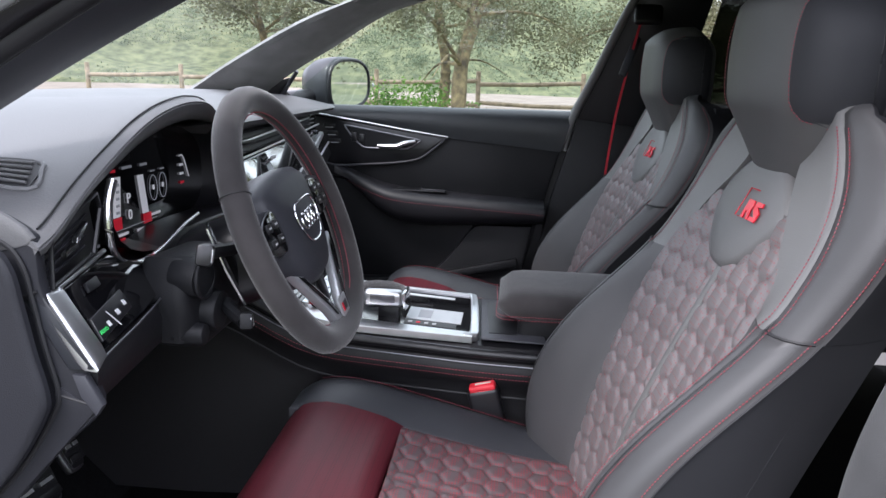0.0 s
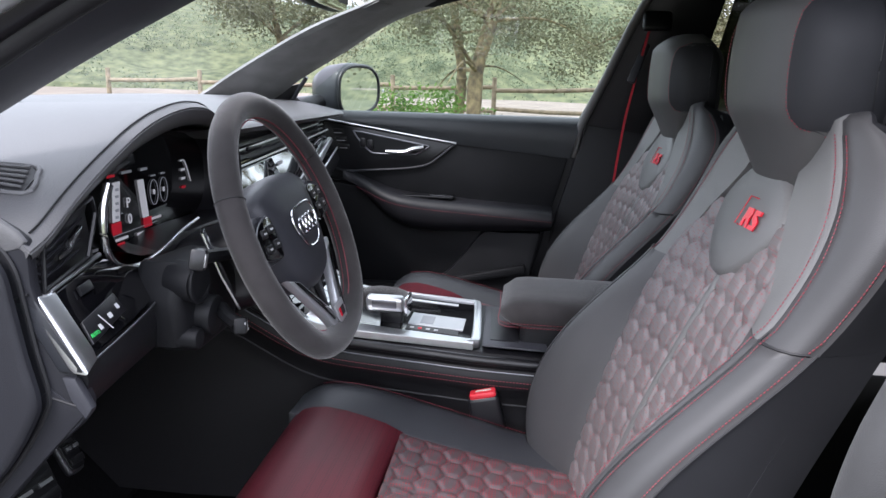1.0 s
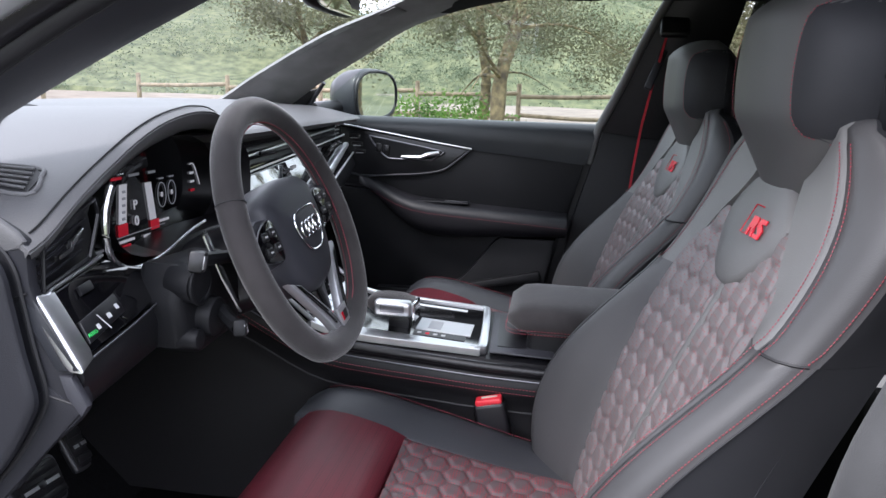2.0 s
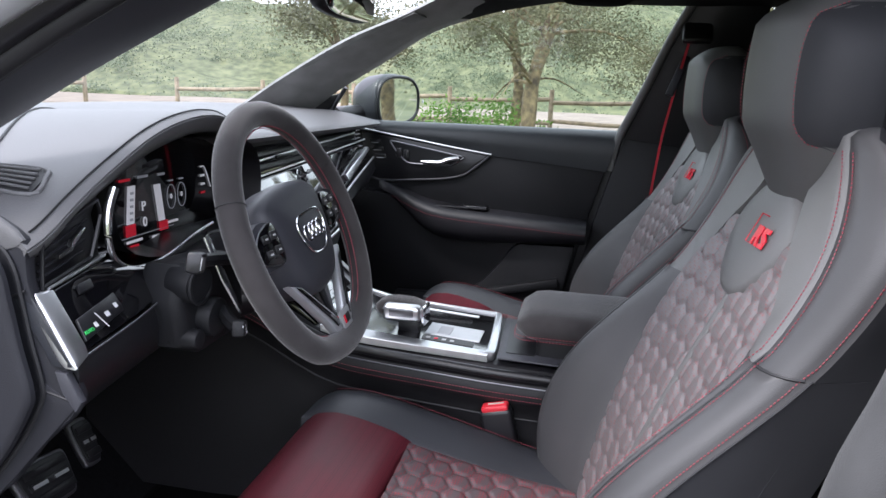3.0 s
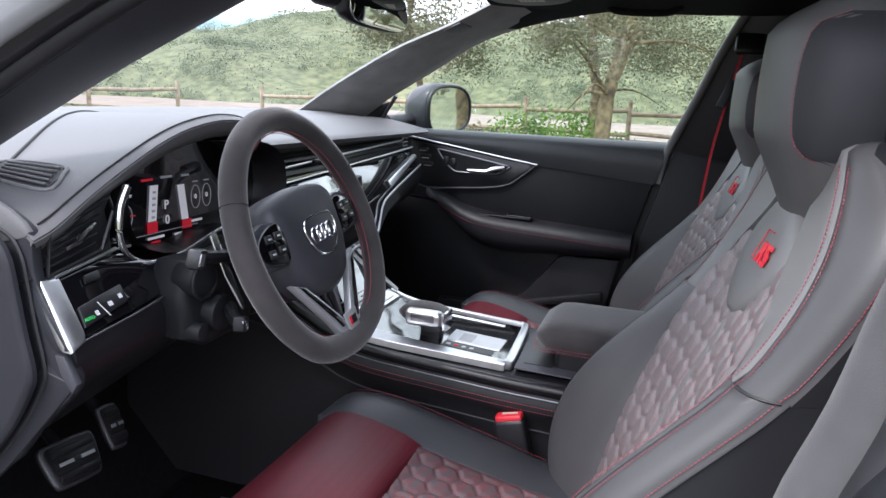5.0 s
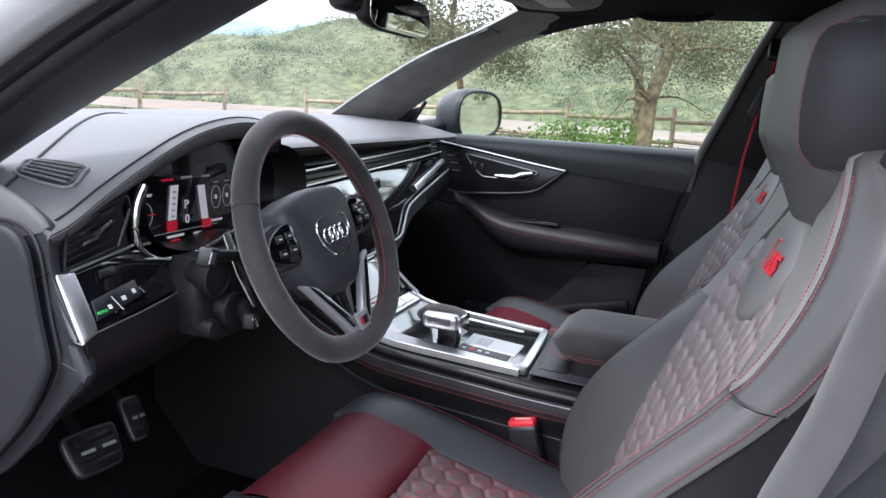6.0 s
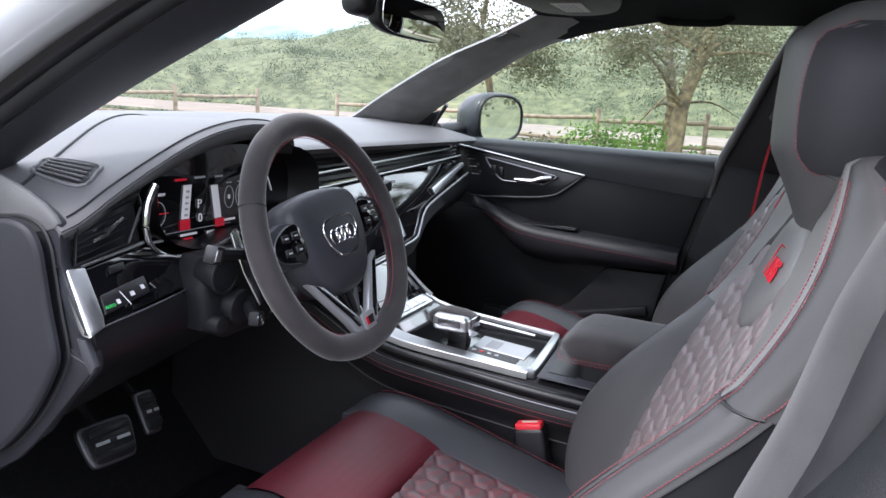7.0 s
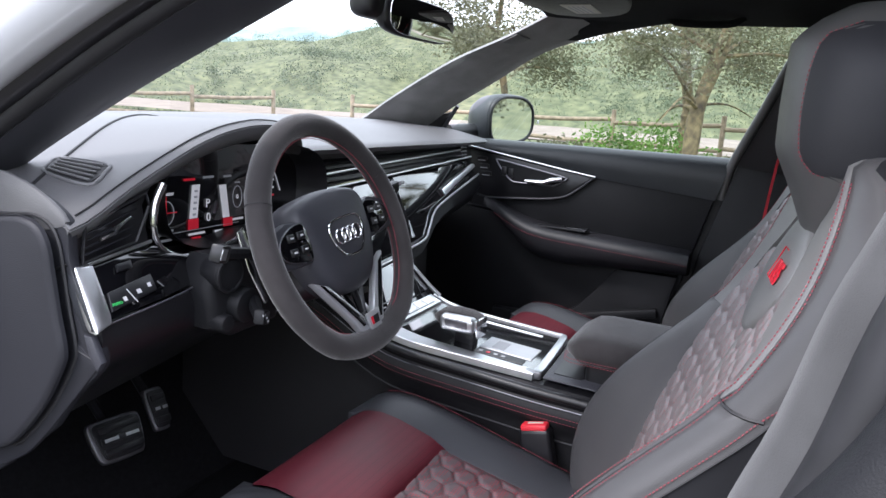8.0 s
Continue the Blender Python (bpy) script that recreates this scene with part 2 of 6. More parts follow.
# ---- car shell ----
car = thing("car_body", "grey car body shell with black headliner and open doorway", "car body", (0, 0, 0.4), kind="structure")


def side_x(z):
    """Inner face of the side glass, leaning in towards the roof."""
    return 0.752 - 0.37 * (z - 1.085)


# floor, tunnel sides and footwell
part("floor", box((0, -0.25, 0.40), (1.46, 2.4, 0.04), 0.005), CARPET, car, "black carpeted floor")
part("firewall", slab([(-0.74, 0.62, 0.42), (0.74, 0.62, 0.42), (0.74, 0.52, 0.98), (-0.74, 0.52, 0.98)], (0, 0.03, 0), 0), CARPET, car, "black carpeted firewall")
part("toe_board", slab([(-0.74, 0.42, 0.425), (0.74, 0.42, 0.425), (0.74, 0.615, 0.62), (-0.74, 0.615, 0.62)], (0, 0, 0.01), 0), CARPET, car)
# sills, driver's side kick panel
part("door_sill", box((-0.80, -0.15, 0.44), (0.14, 1.7, 0.12), 0.02, 3), SATIN, car, "black door sill trim")
part("sill_strip", box((-0.80, -0.15, 0.503), (0.06, 0.9, 0.006), 0.002), ALU, car, "aluminium sill strip")
part("door_sill", box((0.80, -0.15, 0.44), (0.14, 1.7, 0.12), 0.02, 3), SATIN, car)
# roof skin and headliner
roof_rows = []
for i in range(13):
    y = 0.02 - 1.5 * i / 12
    hw = 0.46 + 0.16 * min(1, max(0, (0.02 - y) / 0.45)) ** 0.7
    roof_rows.append([(hw * s, y, 1.415 + 0.035 * (1 - s * s)) for s in [k / 8 - 1 for k in range(17)]])
part("headliner", thick(grid(roof_rows), 0.02), LINER, car, "black suede headliner")
roof2 = [[(x * 1.12, y, z + 0.045) for x, y, z in r] for r in roof_rows]
part("roof", thick(grid(roof2), 0.01), PAINT, car, "grey painted roof")
# added black bulkhead, unseen, that closes the shaded rear of the cabin
part("rear_bulkhead", box((0, -1.30, 0.95), (1.4, 0.14, 1.05), 0.05, 3, (-12, 0, 0)), PLASTIC, car, "black slab added to close the unseen, shaded rear")


def pillar(rows, name, mat, label=""):
    return part(name, grid(rows, close_v=True, cap=True), mat, car, label, angle=50)


def ring(a, b, out, t):
    """Section of a pillar between an edge a and an edge b, bulged by out and t thick."""
    a, b, o = Vector(a), Vector(b), Vector(out)
    m = (a + b) / 2
    n = o.normalized()
    return [tuple(p) for p in (a, a.lerp(m, 0.4) - n * t * 0.35, m - n * t * 0.5, b.lerp(m, 0.4) - n * t * 0.35, b, b + n * t * 0.7, m + n * t, a + n * t * 0.7)]


# passenger's A-pillar: inner edge at the windscreen, outer edge at the side glass
pa = curve([(0.63, 0.66, 1.105), (0.61, 0.595, 1.137), (0.573, 0.482, 1.198), (0.517, 0.287, 1.292), (0.48, 0.122, 1.353), (0.44, -0.02, 1.412)], 4)
pb = curve([(0.748, 0.56, 1.09), (0.74, 0.47, 1.112), (0.715, 0.37, 1.175), (0.69, 0.235, 1.25), (0.66, 0.09, 1.330), (0.636, -0.08, 1.382)], 4)
pillar([ring(a, b, (0.75, 0.5, 0.3), 0.022) for a, b in zip(pa, pb)], "a_pillar", SUEDEL, "grey suede windscreen pillar")
part("pillar_badge", slab([(0.500, 0.150, 1.346), (0.545, 0.128, 1.341), (0.528, 0.085, 1.357), (0.484, 0.105, 1.363)], (-0.0115, -0.008, -0.006), 0.002), GREY, car, "small grey plastic pillar badge")
# roof rail above the passenger's window and its rear pillar
ra = curve([(0.47, 0.03, 1.40), (0.49, -0.12, 1.425), (0.50, -0.35, 1.435), (0.50, -0.75, 1.44), (0.49, -1.2, 1.42)], 5)
rb = curve([(0.645, 0.02, 1.355), (0.637, -0.114, 1.386), (0.629, -0.32, 1.411), (0.626, -0.60, 1.412), (0.64, -1.2, 1.36)], 5)
pillar([ring(a, b, (0.3, 0, 1), 0.02) for a, b in zip(ra, rb)], "roof_rail", LINER, "black roof rail lining")
ba = [(0.752, -0.392, 1.075), (0.704, -0.452, 1.205), (0.664, -0.498, 1.32), (0.626, -0.545, 1.418)]
bb = [(0.72, -0.66, 1.05), (0.68, -0.68, 1.2), (0.64, -0.70, 1.32), (0.60, -0.72, 1.43)]
pillar([ring(a, b, (1, 0.1, 0), 0.03) for a, b in zip(curve(ba, 4), curve(bb, 4))], "b_pillar", SATIN, "black centre pillar")
# the bright reflection along this seal is put into its grey colour
part("pillar_edge", tube(curve([(0.757, -0.388, 0.985), (0.742, -0.402, 1.07), (0.698, -0.455, 1.20), (0.655, -0.502, 1.32), (0.62, -0.545, 1.41)], 4), 0.011, 10), GREY, car, "pillar seal, reflected light put into its grey")
part("door_gap_seal", slab([(0.772, -0.40, 1.085), (0.772, -0.33, 0.83), (0.772, -0.25, 0.46), (0.772, -0.30, 0.46), (0.772, -0.37, 0.83), (0.772, -0.44, 1.085)], (0.03, 0, 0), 0.004), SEAL, car, "black rubber gap seal")
part("belt_slot", box((0.655, -0.535, 1.255), (0.012, 0.02, 0.15), 0.004, 2, (20, 18, 0)), PLASTICG, car)
part("b_pillar_lower", slab([(0.748, -0.285, 0.45), (0.735, -0.66, 0.45), (0.735, -0.66, 1.10), (0.748, -0.418, 1.078), (0.748, -0.352, 0.83)], (0.02, 0, 0), 0.006), PLASTIC, car)
# rear side wall with its window
part("rear_side_wall", slab([(0.74, -0.66, 0.45), (0.74, -1.4, 0.45), (0.74, -1.4, 1.12), (0.74, -0.66, 1.10)], (0.04, 0, 0), 0.006), PLASTIC, car)
part("rear_side_glass", slab([(0.738, -0.70, 1.10), (0.735, -1.25, 1.13), (0.63, -1.2, 1.37), (0.62, -0.74, 1.42)], (0.005, 0, 0), 0), PRIVACY, car, "dark tinted rear window")
part("rear_side_wall", slab([(-0.74, -0.75, 0.45), (-0.74, -1.4, 0.45), (-0.74, -1.4, 1.12), (-0.74, -0.75, 1.10)], (-0.04, 0, 0), 0.006), PLASTIC, car)
part("rear_side_glass", slab([(-0.738, -0.75, 1.10), (-0.735, -1.25, 1.13), (-0.63, -1.2, 1.37), (-0.62, -0.78, 1.42)], (-0.005, 0, 0), 0), PRIVACY, car)
part("roof_rail", tube(curve([(-0.56, 0.02, 1.36), (-0.60, -0.2, 1.40), (-0.615, -0.5, 1.415), (-0.63, -1.2, 1.37)], 5), 0.035, 10), LINER, car)

# driver's A-pillar, seen close, with seal and painted frame outside
da = curve([(-0.665, 0.36, 1.03), (-0.636, 0.275, 1.095), (-0.607, 0.215, 1.142), (-0.569, 0.124, 1.205), (-0.527, 0.005, 1.277), (-0.50, -0.11, 1.34)], 4)
db = curve([(-0.745, 0.33, 1.05), (-0.728, 0.24, 1.118), (-0.708, 0.17, 1.172), (-0.684, 0.08, 1.236), (-0.655, -0.03, 1.303), (-0.62, -0.15, 1.37)], 4)
db = [tuple(Vector(a).lerp(Vector(b), 0.70)) for a, b in zip(da, db)]
pillar([ring(a, b, (-0.3, 0.75, 0.6), 0.012) for a, b in zip(da, db)], "a_pillar", PLASTICG, "slate windscreen pillar lining")
dc = [(x - 0.008, y + 0.006, z + 0.008) for x, y, z in db]
part("door_seal", tube(dc, 0.011, 10), SEAL, car, "black rubber door seal")
dd = [(x - 0.022, y + 0.017, z + 0.017) for x, y, z in db]
part("pillar_channel", tube(dd, 0.015, 10), SATIN, car, "black door frame channel")
de = [(x - 0.050, y + 0.036, z + 0.036) for x, y, z in db]
part("pillar_skin", tube(de, 0.034, 14), PAINT, car, "grey-white painted windscreen pillar")
part("roof_side", tube(curve([de[-1], (-0.66, -0.3, 1.46), (-0.66, -0.7, 1.47), (-0.66, -1.3, 1.42)], 5), 0.03, 12), PAINT, car)

# windscreen and side glass
ws = []
for i in range(9):
    t = i / 8
    y, z, hw = 0.68 - 0.70 * t, 1.10 + 0.32 * t, 0.66 - 0.2 * t
    ws.append([(hw * s, y + 0.05 * (1 - s * s), z + 0.02 * (1 - s * s)) for s in [k / 6 - 1 for k in range(13)]])
g = part("windscreen", grid(ws), GLASS, car, "clear windscreen")
g.visible_shadow = False
# bonnet seen past the glass
bon = [[(s * 0.86, 0.78 + 1.2 * i / 8, 1.085 - 0.06 * (i / 8) ** 2 - 0.06 * s * s) for s in [k / 8 - 1 for k in range(17)]] for i in range(9)]
part("bonnet", thick(grid(bon), 0.01), PAINTD, car, "dark grey painted bonnet")
for sx in (-1, 1):
    part("wing", slab([(sx * 0.86, 0.36, 0.45), (sx * 0.86, 1.95, 0.45), (sx * 0.84, 1.95, 0.96), (sx * 0.84, 0.75, 1.02), (sx * 0.80, 0.36, 1.06)], (sx * 0.03, 0, 0), 0.005), PAINTD, car)

# ---- driver's centre pillar, close to the lens ----
bl = curve([(-0.715, -0.61, 1.30), (-0.718, -0.572, 1.16), (-0.722, -0.548, 1.09), (-0.725, -0.53, 1.015), (-0.727, -0.507, 0.94), (-0.728, -0.497, 0.85), (-0.73, -0.49, 0.6)], 4)
rows = []
for x, y, z in bl:
    rows.append([(x + 0.05, y - 0.06, z), (x + 0.018, y - 0.012, z), (x, y, z), (x - 0.02, y - 0.006, z), (x - 0.042, y - 0.026, z), (x - 0.06, y - 0.06, z), (x - 0.06, y - 0.12, z), (x + 0.05, y - 0.12, z)])
part("centre_pillar", grid(rows, close_v=True, cap=True), PILLARG, car, "grey centre pillar trim", angle=60)
part("pillar_seal", tube([(x - 0.048, y - 0.036 + 0.012 * max(0, z - 0.9), z) for x, y, z in bl], 0.019, 10), SEAL, car, "black rubber pillar seal")
part("pillar_seal", tube([(x - 0.075, y - 0.055, z) for x, y, z in bl], lambda t: 0.018 + 0.030 * min(1, max(0, (t - 0.35) / 0.3)), 14), PLASTIC, car)

# ---- passenger's door ----
pdoor = thing("front_door", "black passenger door with suede armrest, closed", "car door", (0.75, 0, 0.45))
DX = 0.742
part("door_skin", slab([(0.80, 0.50, 0.45), (0.80, -0.40, 0.45), (0.80, -0.40, 1.07), (0.80, 0.55, 1.07)], (0.05, 0, 0), 0.01), PAINTD, pdoor, "dark grey outer door skin")
# upper belt of soft plastic, middle field, lower field
up = []
for i in range(17):
    y = 0.50 - 0.905 * i / 16
    k = 0.25 * (i / 16) ** 4
    low = ease(y, [(-0.40, 0.985), (-0.06, 1.013), (0.31, 1.066), (0.5, 1.07)])
    sec = [(0.80, 1.088), (0.775, 1.0915), (0.755, 1.088), (0.742, 1.078), (0.735, 1.066), (0.735, (1.06 + low) / 2), (0.741, low - 0.004), (0.76, low - 0.006)]
    up.append([(x, y + k * (1.09 - z), z) for x, z in sec])
part("window_belt", grid(up), BELTP, pdoor, "soft dark window belt with a straight top edge", angle=60)
part("mid_panel", slab([(DX + 0.006, 0.33, 1.07), (DX + 0.006, -0.06, 1.02), (DX + 0.006, -0.375, 0.992), (DX + 0.006, -0.335, 0.83), (DX + 0.006, 0.0, 0.86), (DX + 0.006, 0.33, 0.90)], (0.03, 0, 0), 0.003), PLASTIC, pdoor)
part("lower_panel", slab([(DX + 0.014, 0.45, 0.90), (DX + 0.014, 0.0, 0.86), (DX + 0.014, -0.336, 0.835), (DX + 0.014, -0.25, 0.46), (DX + 0.014, 0.45, 0.46)], (0.03, 0, 0), 0.003), PLASTIC, pdoor)
# pocket with raised edge
pk = curve([(0.726, -0.31, 0.770), (0.726, -0.20, 0.768), (0.726, -0.146, 0.762), (0.722, -0.09, 0.69), (0.718, -0.03, 0.63), (0.716, 0.06, 0.606), (0.716, 0.2, 0.60)], 5)
part("pocket_panel", slab([*pk, (0.72, 0.22, 0.47), (0.72, -0.25, 0.47)], (0.03, 0, 0), 0.004), PLASTIC, pdoor, "lower door pocket panel")
part("pocket_ledge", slab([(0.722, -0.02, 0.622), (0.722, -0.27, 0.682), (0.722, -0.275, 0.655), (0.722, 0.0, 0.60)], (-0.02, 0, 0), 0.005), PLASTIC, pdoor)
# control panel round the handle with metal strip
cp = curve([(0.738, 0.31, 1.02), (0.738, 0.285, 0.93), (0.738, 0.15, 0.93), (0.738, 0.03, 0.945), (0.738, -0.02, 0.975), (0.738, -0.058, 1.008)], 4)
part("control_panel", slab([(0.738, 0.315, 1.060), (0.738, 0.20, 1.045), (0.738, 0.05, 1.024), (0.738, -0.062, 1.010), *cp[::-1]], (0.03, 0, 0), 0.004), SATIN, pdoor, "black control panel round the handle")
part("trim_strip", tube(curve([(0.733, 0.318, 1.068), (0.733, 0.20, 1.051), (0.733, 0.05, 1.028), (0.733, -0.064, 1.012)], 5), 0.003, 8), ALU, pdoor, "brushed aluminium strip")
part("trim_strip", tube(cp[4:], 0.003, 8), PLASTICG, pdoor, "dark lower edging")
hs = curve([(0.731, 0.226, 1.034), (0.731, 0.215, 1.036), (0.731, 0.13, 1.022), (0.731, 0.025, 1.004), (0.731, 0.015, 0.998), (0.731, 0.045, 0.979), (0.731, 0.06, 0.976), (0.731, 0.15, 0.976), (0.731, 0.178, 0.980), (0.731, 0.205, 1.005)], 3, True)
part("handle_bezel", tube(hs, 0.0024, 8, True, up=(1, 0, 0)), STEEL, pdoor, "dark grey handle surround")
part("handle_recess", slab(hs, (0.006, 0, 0), 0), PLASTIC, pdoor)
hl = curve([(0.720, 0.132, 0.984), (0.718, 0.105, 0.984), (0.716, 0.076, 0.985), (0.717, 0.056, 0.993), (0.724, 0.026, 0.998)], 5)
part("door_handle", tube(hl, lambda t: 0.0045 + 0.0075 * t * (1.3 - t), 10, flat=0.9), ALU, pdoor, "satin metal inner door handle")
for k in range(2):
    part("lock_button", box((0.728, 0.20 - 0.022 * k, 1.005 - 0.004 * k), (0.006, 0.016, 0.026), 0.003), SATIN, pdoor)
for k in range(3):
    part("seat_memory_button", box((0.732, 0.272 - 0.008 * k, 1.035 - 0.021 * k), (0.006, 0.034, 0.012), 0.003), SATIN, pdoor)
    part("button_mark", box((0.7285, 0.272 - 0.008 * k, 1.030 - 0.021 * k), (0.001, 0.022, 0.0018), 0), PRINT, pdoor)
# armrest
ar = []
for i in range(25):
    t = i / 24
    y = 0.26 - 0.597 * t
    top = smooth(y, [(-0.38, 0.838), (-0.1, 0.853), (0.03, 0.860), (0.12, 0.872), (0.2, 0.905), (0.26, 0.925)], 0.015)
    bot = smooth(y, [(-0.38, 0.785), (0.0, 0.765), (0.08, 0.775), (0.14, 0.815), (0.2, 0.87), (0.26, 0.918)], 0.015)
    d = 0.075 * min(1, (0.26 - y) / 0.18) ** 0.6 + 0.006
    ar.append([(DX + 0.01, y, top + 0.004), (DX - d * 0.7, y, top + 0.002), (DX - d * 0.95, y, top - 0.006), (DX - d, y, top - 0.02),
               (DX - d * 0.97, y, (top + bot) / 2 - 0.006), (DX - d * 0.75, y, bot + 0.008), (DX - d * 0.4, y, bot), (DX + 0.01, y, bot - 0.004)])
part("armrest", grid(ar, close_v=True, cap=True), DOORL, pdoor, "padded dark armrest with red stitching", angle=60)
part("stitching", stitches([(r[3][0] - 0.001, r[3][1], r[3][2] - 0.004) for r in ar[2:]], 0.006, 0.004, 0.0009), RED, pdoor, "red seam thread")
part("window_switch", box((DX - 0.035, 0.02, 0.866), (0.045, 0.17, 0.006), 0.002), SATIN, pdoor)
part("pull_cup", box((DX - 0.03, -0.03, 0.868), (0.03, 0.07, 0.006), 0.002), GLOSS, pdoor)
g = part("side_glass", slab([(0.757, 0.42, 1.085), (0.757, -0.40, 1.085), (side_x(1.41) + 0.004, -0.535, 1.412), (side_x(1.40), -0.2, 1.40), (side_x(1.33), 0.09, 1.335)], (0.004, 0, 0), 0), GLASS, pdoor, "clear side window")
g.visible_shadow = False
part("quarter_post", slab([(0.748, 0.60, 1.09), (0.75, 0.44, 1.088), (0.742, 0.405, 1.13), (0.735, 0.375, 1.165), (0.738, 0.43, 1.15)], (0.02, 0, 0), 0.003), SATIN, pdoor, "black mirror triangle")
part("post", tube([(0.752, 0.425, 1.085), (0.742, 0.395, 1.135), (0.728, 0.36, 1.18)], 0.006, 8), PLASTICG, pdoor)

# ---- door mirror outside the passenger's window ----
dm = thing("door_mirror", "dark grey door mirror with bright glass outside window", "mirror", (0.95, 0.33, 1.06))
MA, MB = Vector((0.842, 0.302, 1.146)), Vector((0.984, 0.220, 1.146))
MC, MU = (MA + MB) / 2, (MB - MA) / 2
MD = Vector((0.5, 0.85, 0)).normalized()


def mirror_ring(scale, depth, rise=0.0, shift=0.0):
    """Rounded outline parallel to the mirror glass."""
    out = []
    for a in range(28):
        c, s = math.cos(a * math.pi / 14), math.sin(a * math.pi / 14)
        c, s = math.copysign(abs(c) ** 0.62, c), math.copysign(abs(s) ** 0.72, s)
        tall = 0.068 * (1 - 0.16 * c if s < 0 else 1 - 0.10 * c * c)
        out.append(tuple(MC + MU * (c * scale + shift) + Vector((0, 0, tall * scale * s + rise)) + MD * depth))
    return out


part("housing", grid([mirror_ring(1.06, -0.004), mirror_ring(1.15, 0.004), mirror_ring(1.17, 0.03), mirror_ring(1.08, 0.075, 0, -0.10), mirror_ring(0.80, 0.115, 0, -0.18), mirror_ring(0.4, 0.135, 0, -0.2)], close_v=True, cap=True), PAINTD, dm, "dark grey painted housing", angle=50)
part("mirror_glass", slab(mirror_ring(0.98, -0.006), tuple(MD * -0.002), 0), MIRROR, dm, "reflecting mirror glass")
part("bezel", tube(mirror_ring(1.04, -0.006), 0.006, 8, True, up=tuple(MD)), SATIN, dm, "black mirror bezel")
part("foot", tube([(0.80, 0.42, 1.10), (0.86, 0.38, 1.105), (0.90, 0.34, 1.11)], 0.03, 12, flat=0.8), SATIN, dm)
part("assist_light", box((1.012, 0.204, 1.144), (0.006, 0.006, 0.010), 0.002), WHITEINK, dm)

# ---- rear-view mirror and sun visor ----
rv = thing("rear_view_mirror", "black rear-view mirror hanging from the windscreen", "mirror", (-0.10, 0.06, 1.33))
rm = [(-0.108 + 0.118 * math.copysign(abs(math.cos(a)) ** 0.45, math.cos(a)), 0.052, 1.318 + 0.033 * math.copysign(abs(math.sin(a)) ** 0.6, math.sin(a))) for a in [k * math.pi / 16 for k in range(32)]]
part("housing", slab(rm, (0, 0.028, 0.004), 0.010, 3), SATIN, rv, "black mirror shell")
part("mirror_glass", slab([(-0.108 + (x + 0.108) * 0.95, 0.050, 1.318 + (z - 1.318) * 0.9) for x, y, z in rm], (0, 0.003, 0), 0.001), MIRROR, rv, "dark reflecting glass")
part("stem", rod((-0.1, 0.075, 1.33), (-0.1, 0.10, 1.40), 0.011, 0.016), SATIN, rv)
part("sensor_cover", box((-0.215, 0.085, 1.345), (0.085, 0.05, 0.075), 0.018, 3), SATIN, rv, "black sensor cover")
rv.location.x += 0.014
sv = thing("sun_visor", "grey sun visor folded against the headliner", "sun visor", (0.38, -0.07, 1.40))
part("flap", slab(curve([(0.22, 0.01, 1.402), (0.40, 0.012, 1.400), (0.475, -0.03, 1.398), (0.475, -0.12, 1.398), (0.40, -0.18, 1.40), (0.22, -0.19, 1.402)], 4, True), (0, 0, 0.014), 0.005, 2), SUEDE, sv, "dark fabric flap")
part("warning_label", slab([(0.30, -0.055, 1.4005), (0.42, -0.06, 1.3995), (0.42, -0.115, 1.3995), (0.30, -0.12, 1.4005)], (0, 0, -0.0015), 0), LABEL, sv, "pale paper warning label")
for k in range(4):
    part("label_line", box((0.36, -0.07 - 0.01 * k, 1.3978), (0.09, 0.003, 0.0006), 0), GREYINK, sv)
part("grab_handle", tube(curve([(0.53, -0.24, 1.405), (0.525, -0.27, 1.392), (0.525, -0.37, 1.39), (0.53, -0.40, 1.405)], 4), 0.008, 8), LINER, car)

# ---- dashboard ----
dash = thing("dashboard", "grey leather dashboard with black trim and chrome accents", "dashboard", (0, 0.35, 0.9))
EDGE_Z = [(-0.70, 1.043), (-0.64, 1.073), (-0.57, 1.105), (-0.50, 1.134), (-0.43, 1.149), (-0.38, 1.151), (-0.33, 1.144), (-0.285, 1.128), (-0.25, 1.108), (-0.20, 1.099), (0.3, 1.095), (0.70, 1.092)]
EDGE_Y = [(-0.70, 0.121), (-0.62, 0.131), (-0.5, 0.134), (-0.36, 0.132), (-0.28, 0.15), (-0.24, 0.19), (-0.20, 0.222), (0.3, 0.235), (0.70, 0.245)]


def top_z(x, t):
    """Height of the dash top at x, t from the leading edge (0) to the windscreen (1)."""
    z0 = smooth(x, EDGE_Z, 0.015)
    back = 1.136 - 0.02 * abs(x) ** 2
    k = t * t * (3 - 2 * t)
    side = min(1, max(0, (x + 0.35) / 0.2))
    bulge = 0.012 * side * math.sin(math.pi * min(1, t * 1.6))
    return z0 + (back - z0) * ((1 - side) * t + side * min(1, k * 1.15)) + bulge


def top_pt(x, t, lift=0.0):
    y0 = smooth(x, EDGE_Y, 0.015)
    y1 = 0.66 - 0.25 * max(0, abs(x) - 0.45)
    return (x, y0 + (y1 - y0) * t, top_z(x, t) + lift)


xs = [-0.705 + 1.40 * i / 70 for i in range(71)]
ts = [0, 0.012, 0.03, 0.06, 0.1, 0.16, 0.23, 0.31, 0.4, 0.5, 0.6, 0.7, 0.8, 0.9, 1.0]
top = [[(p[0], p[1], p[2] - 0.006 * max(0, 1 - t / 0.03) ** 2) for t in ts for p in [top_pt(x, t)]] for x in xs]
part("top_pad", thick(grid(top), 0.012), DASH, dash, "grey leather dash top", angle=60)
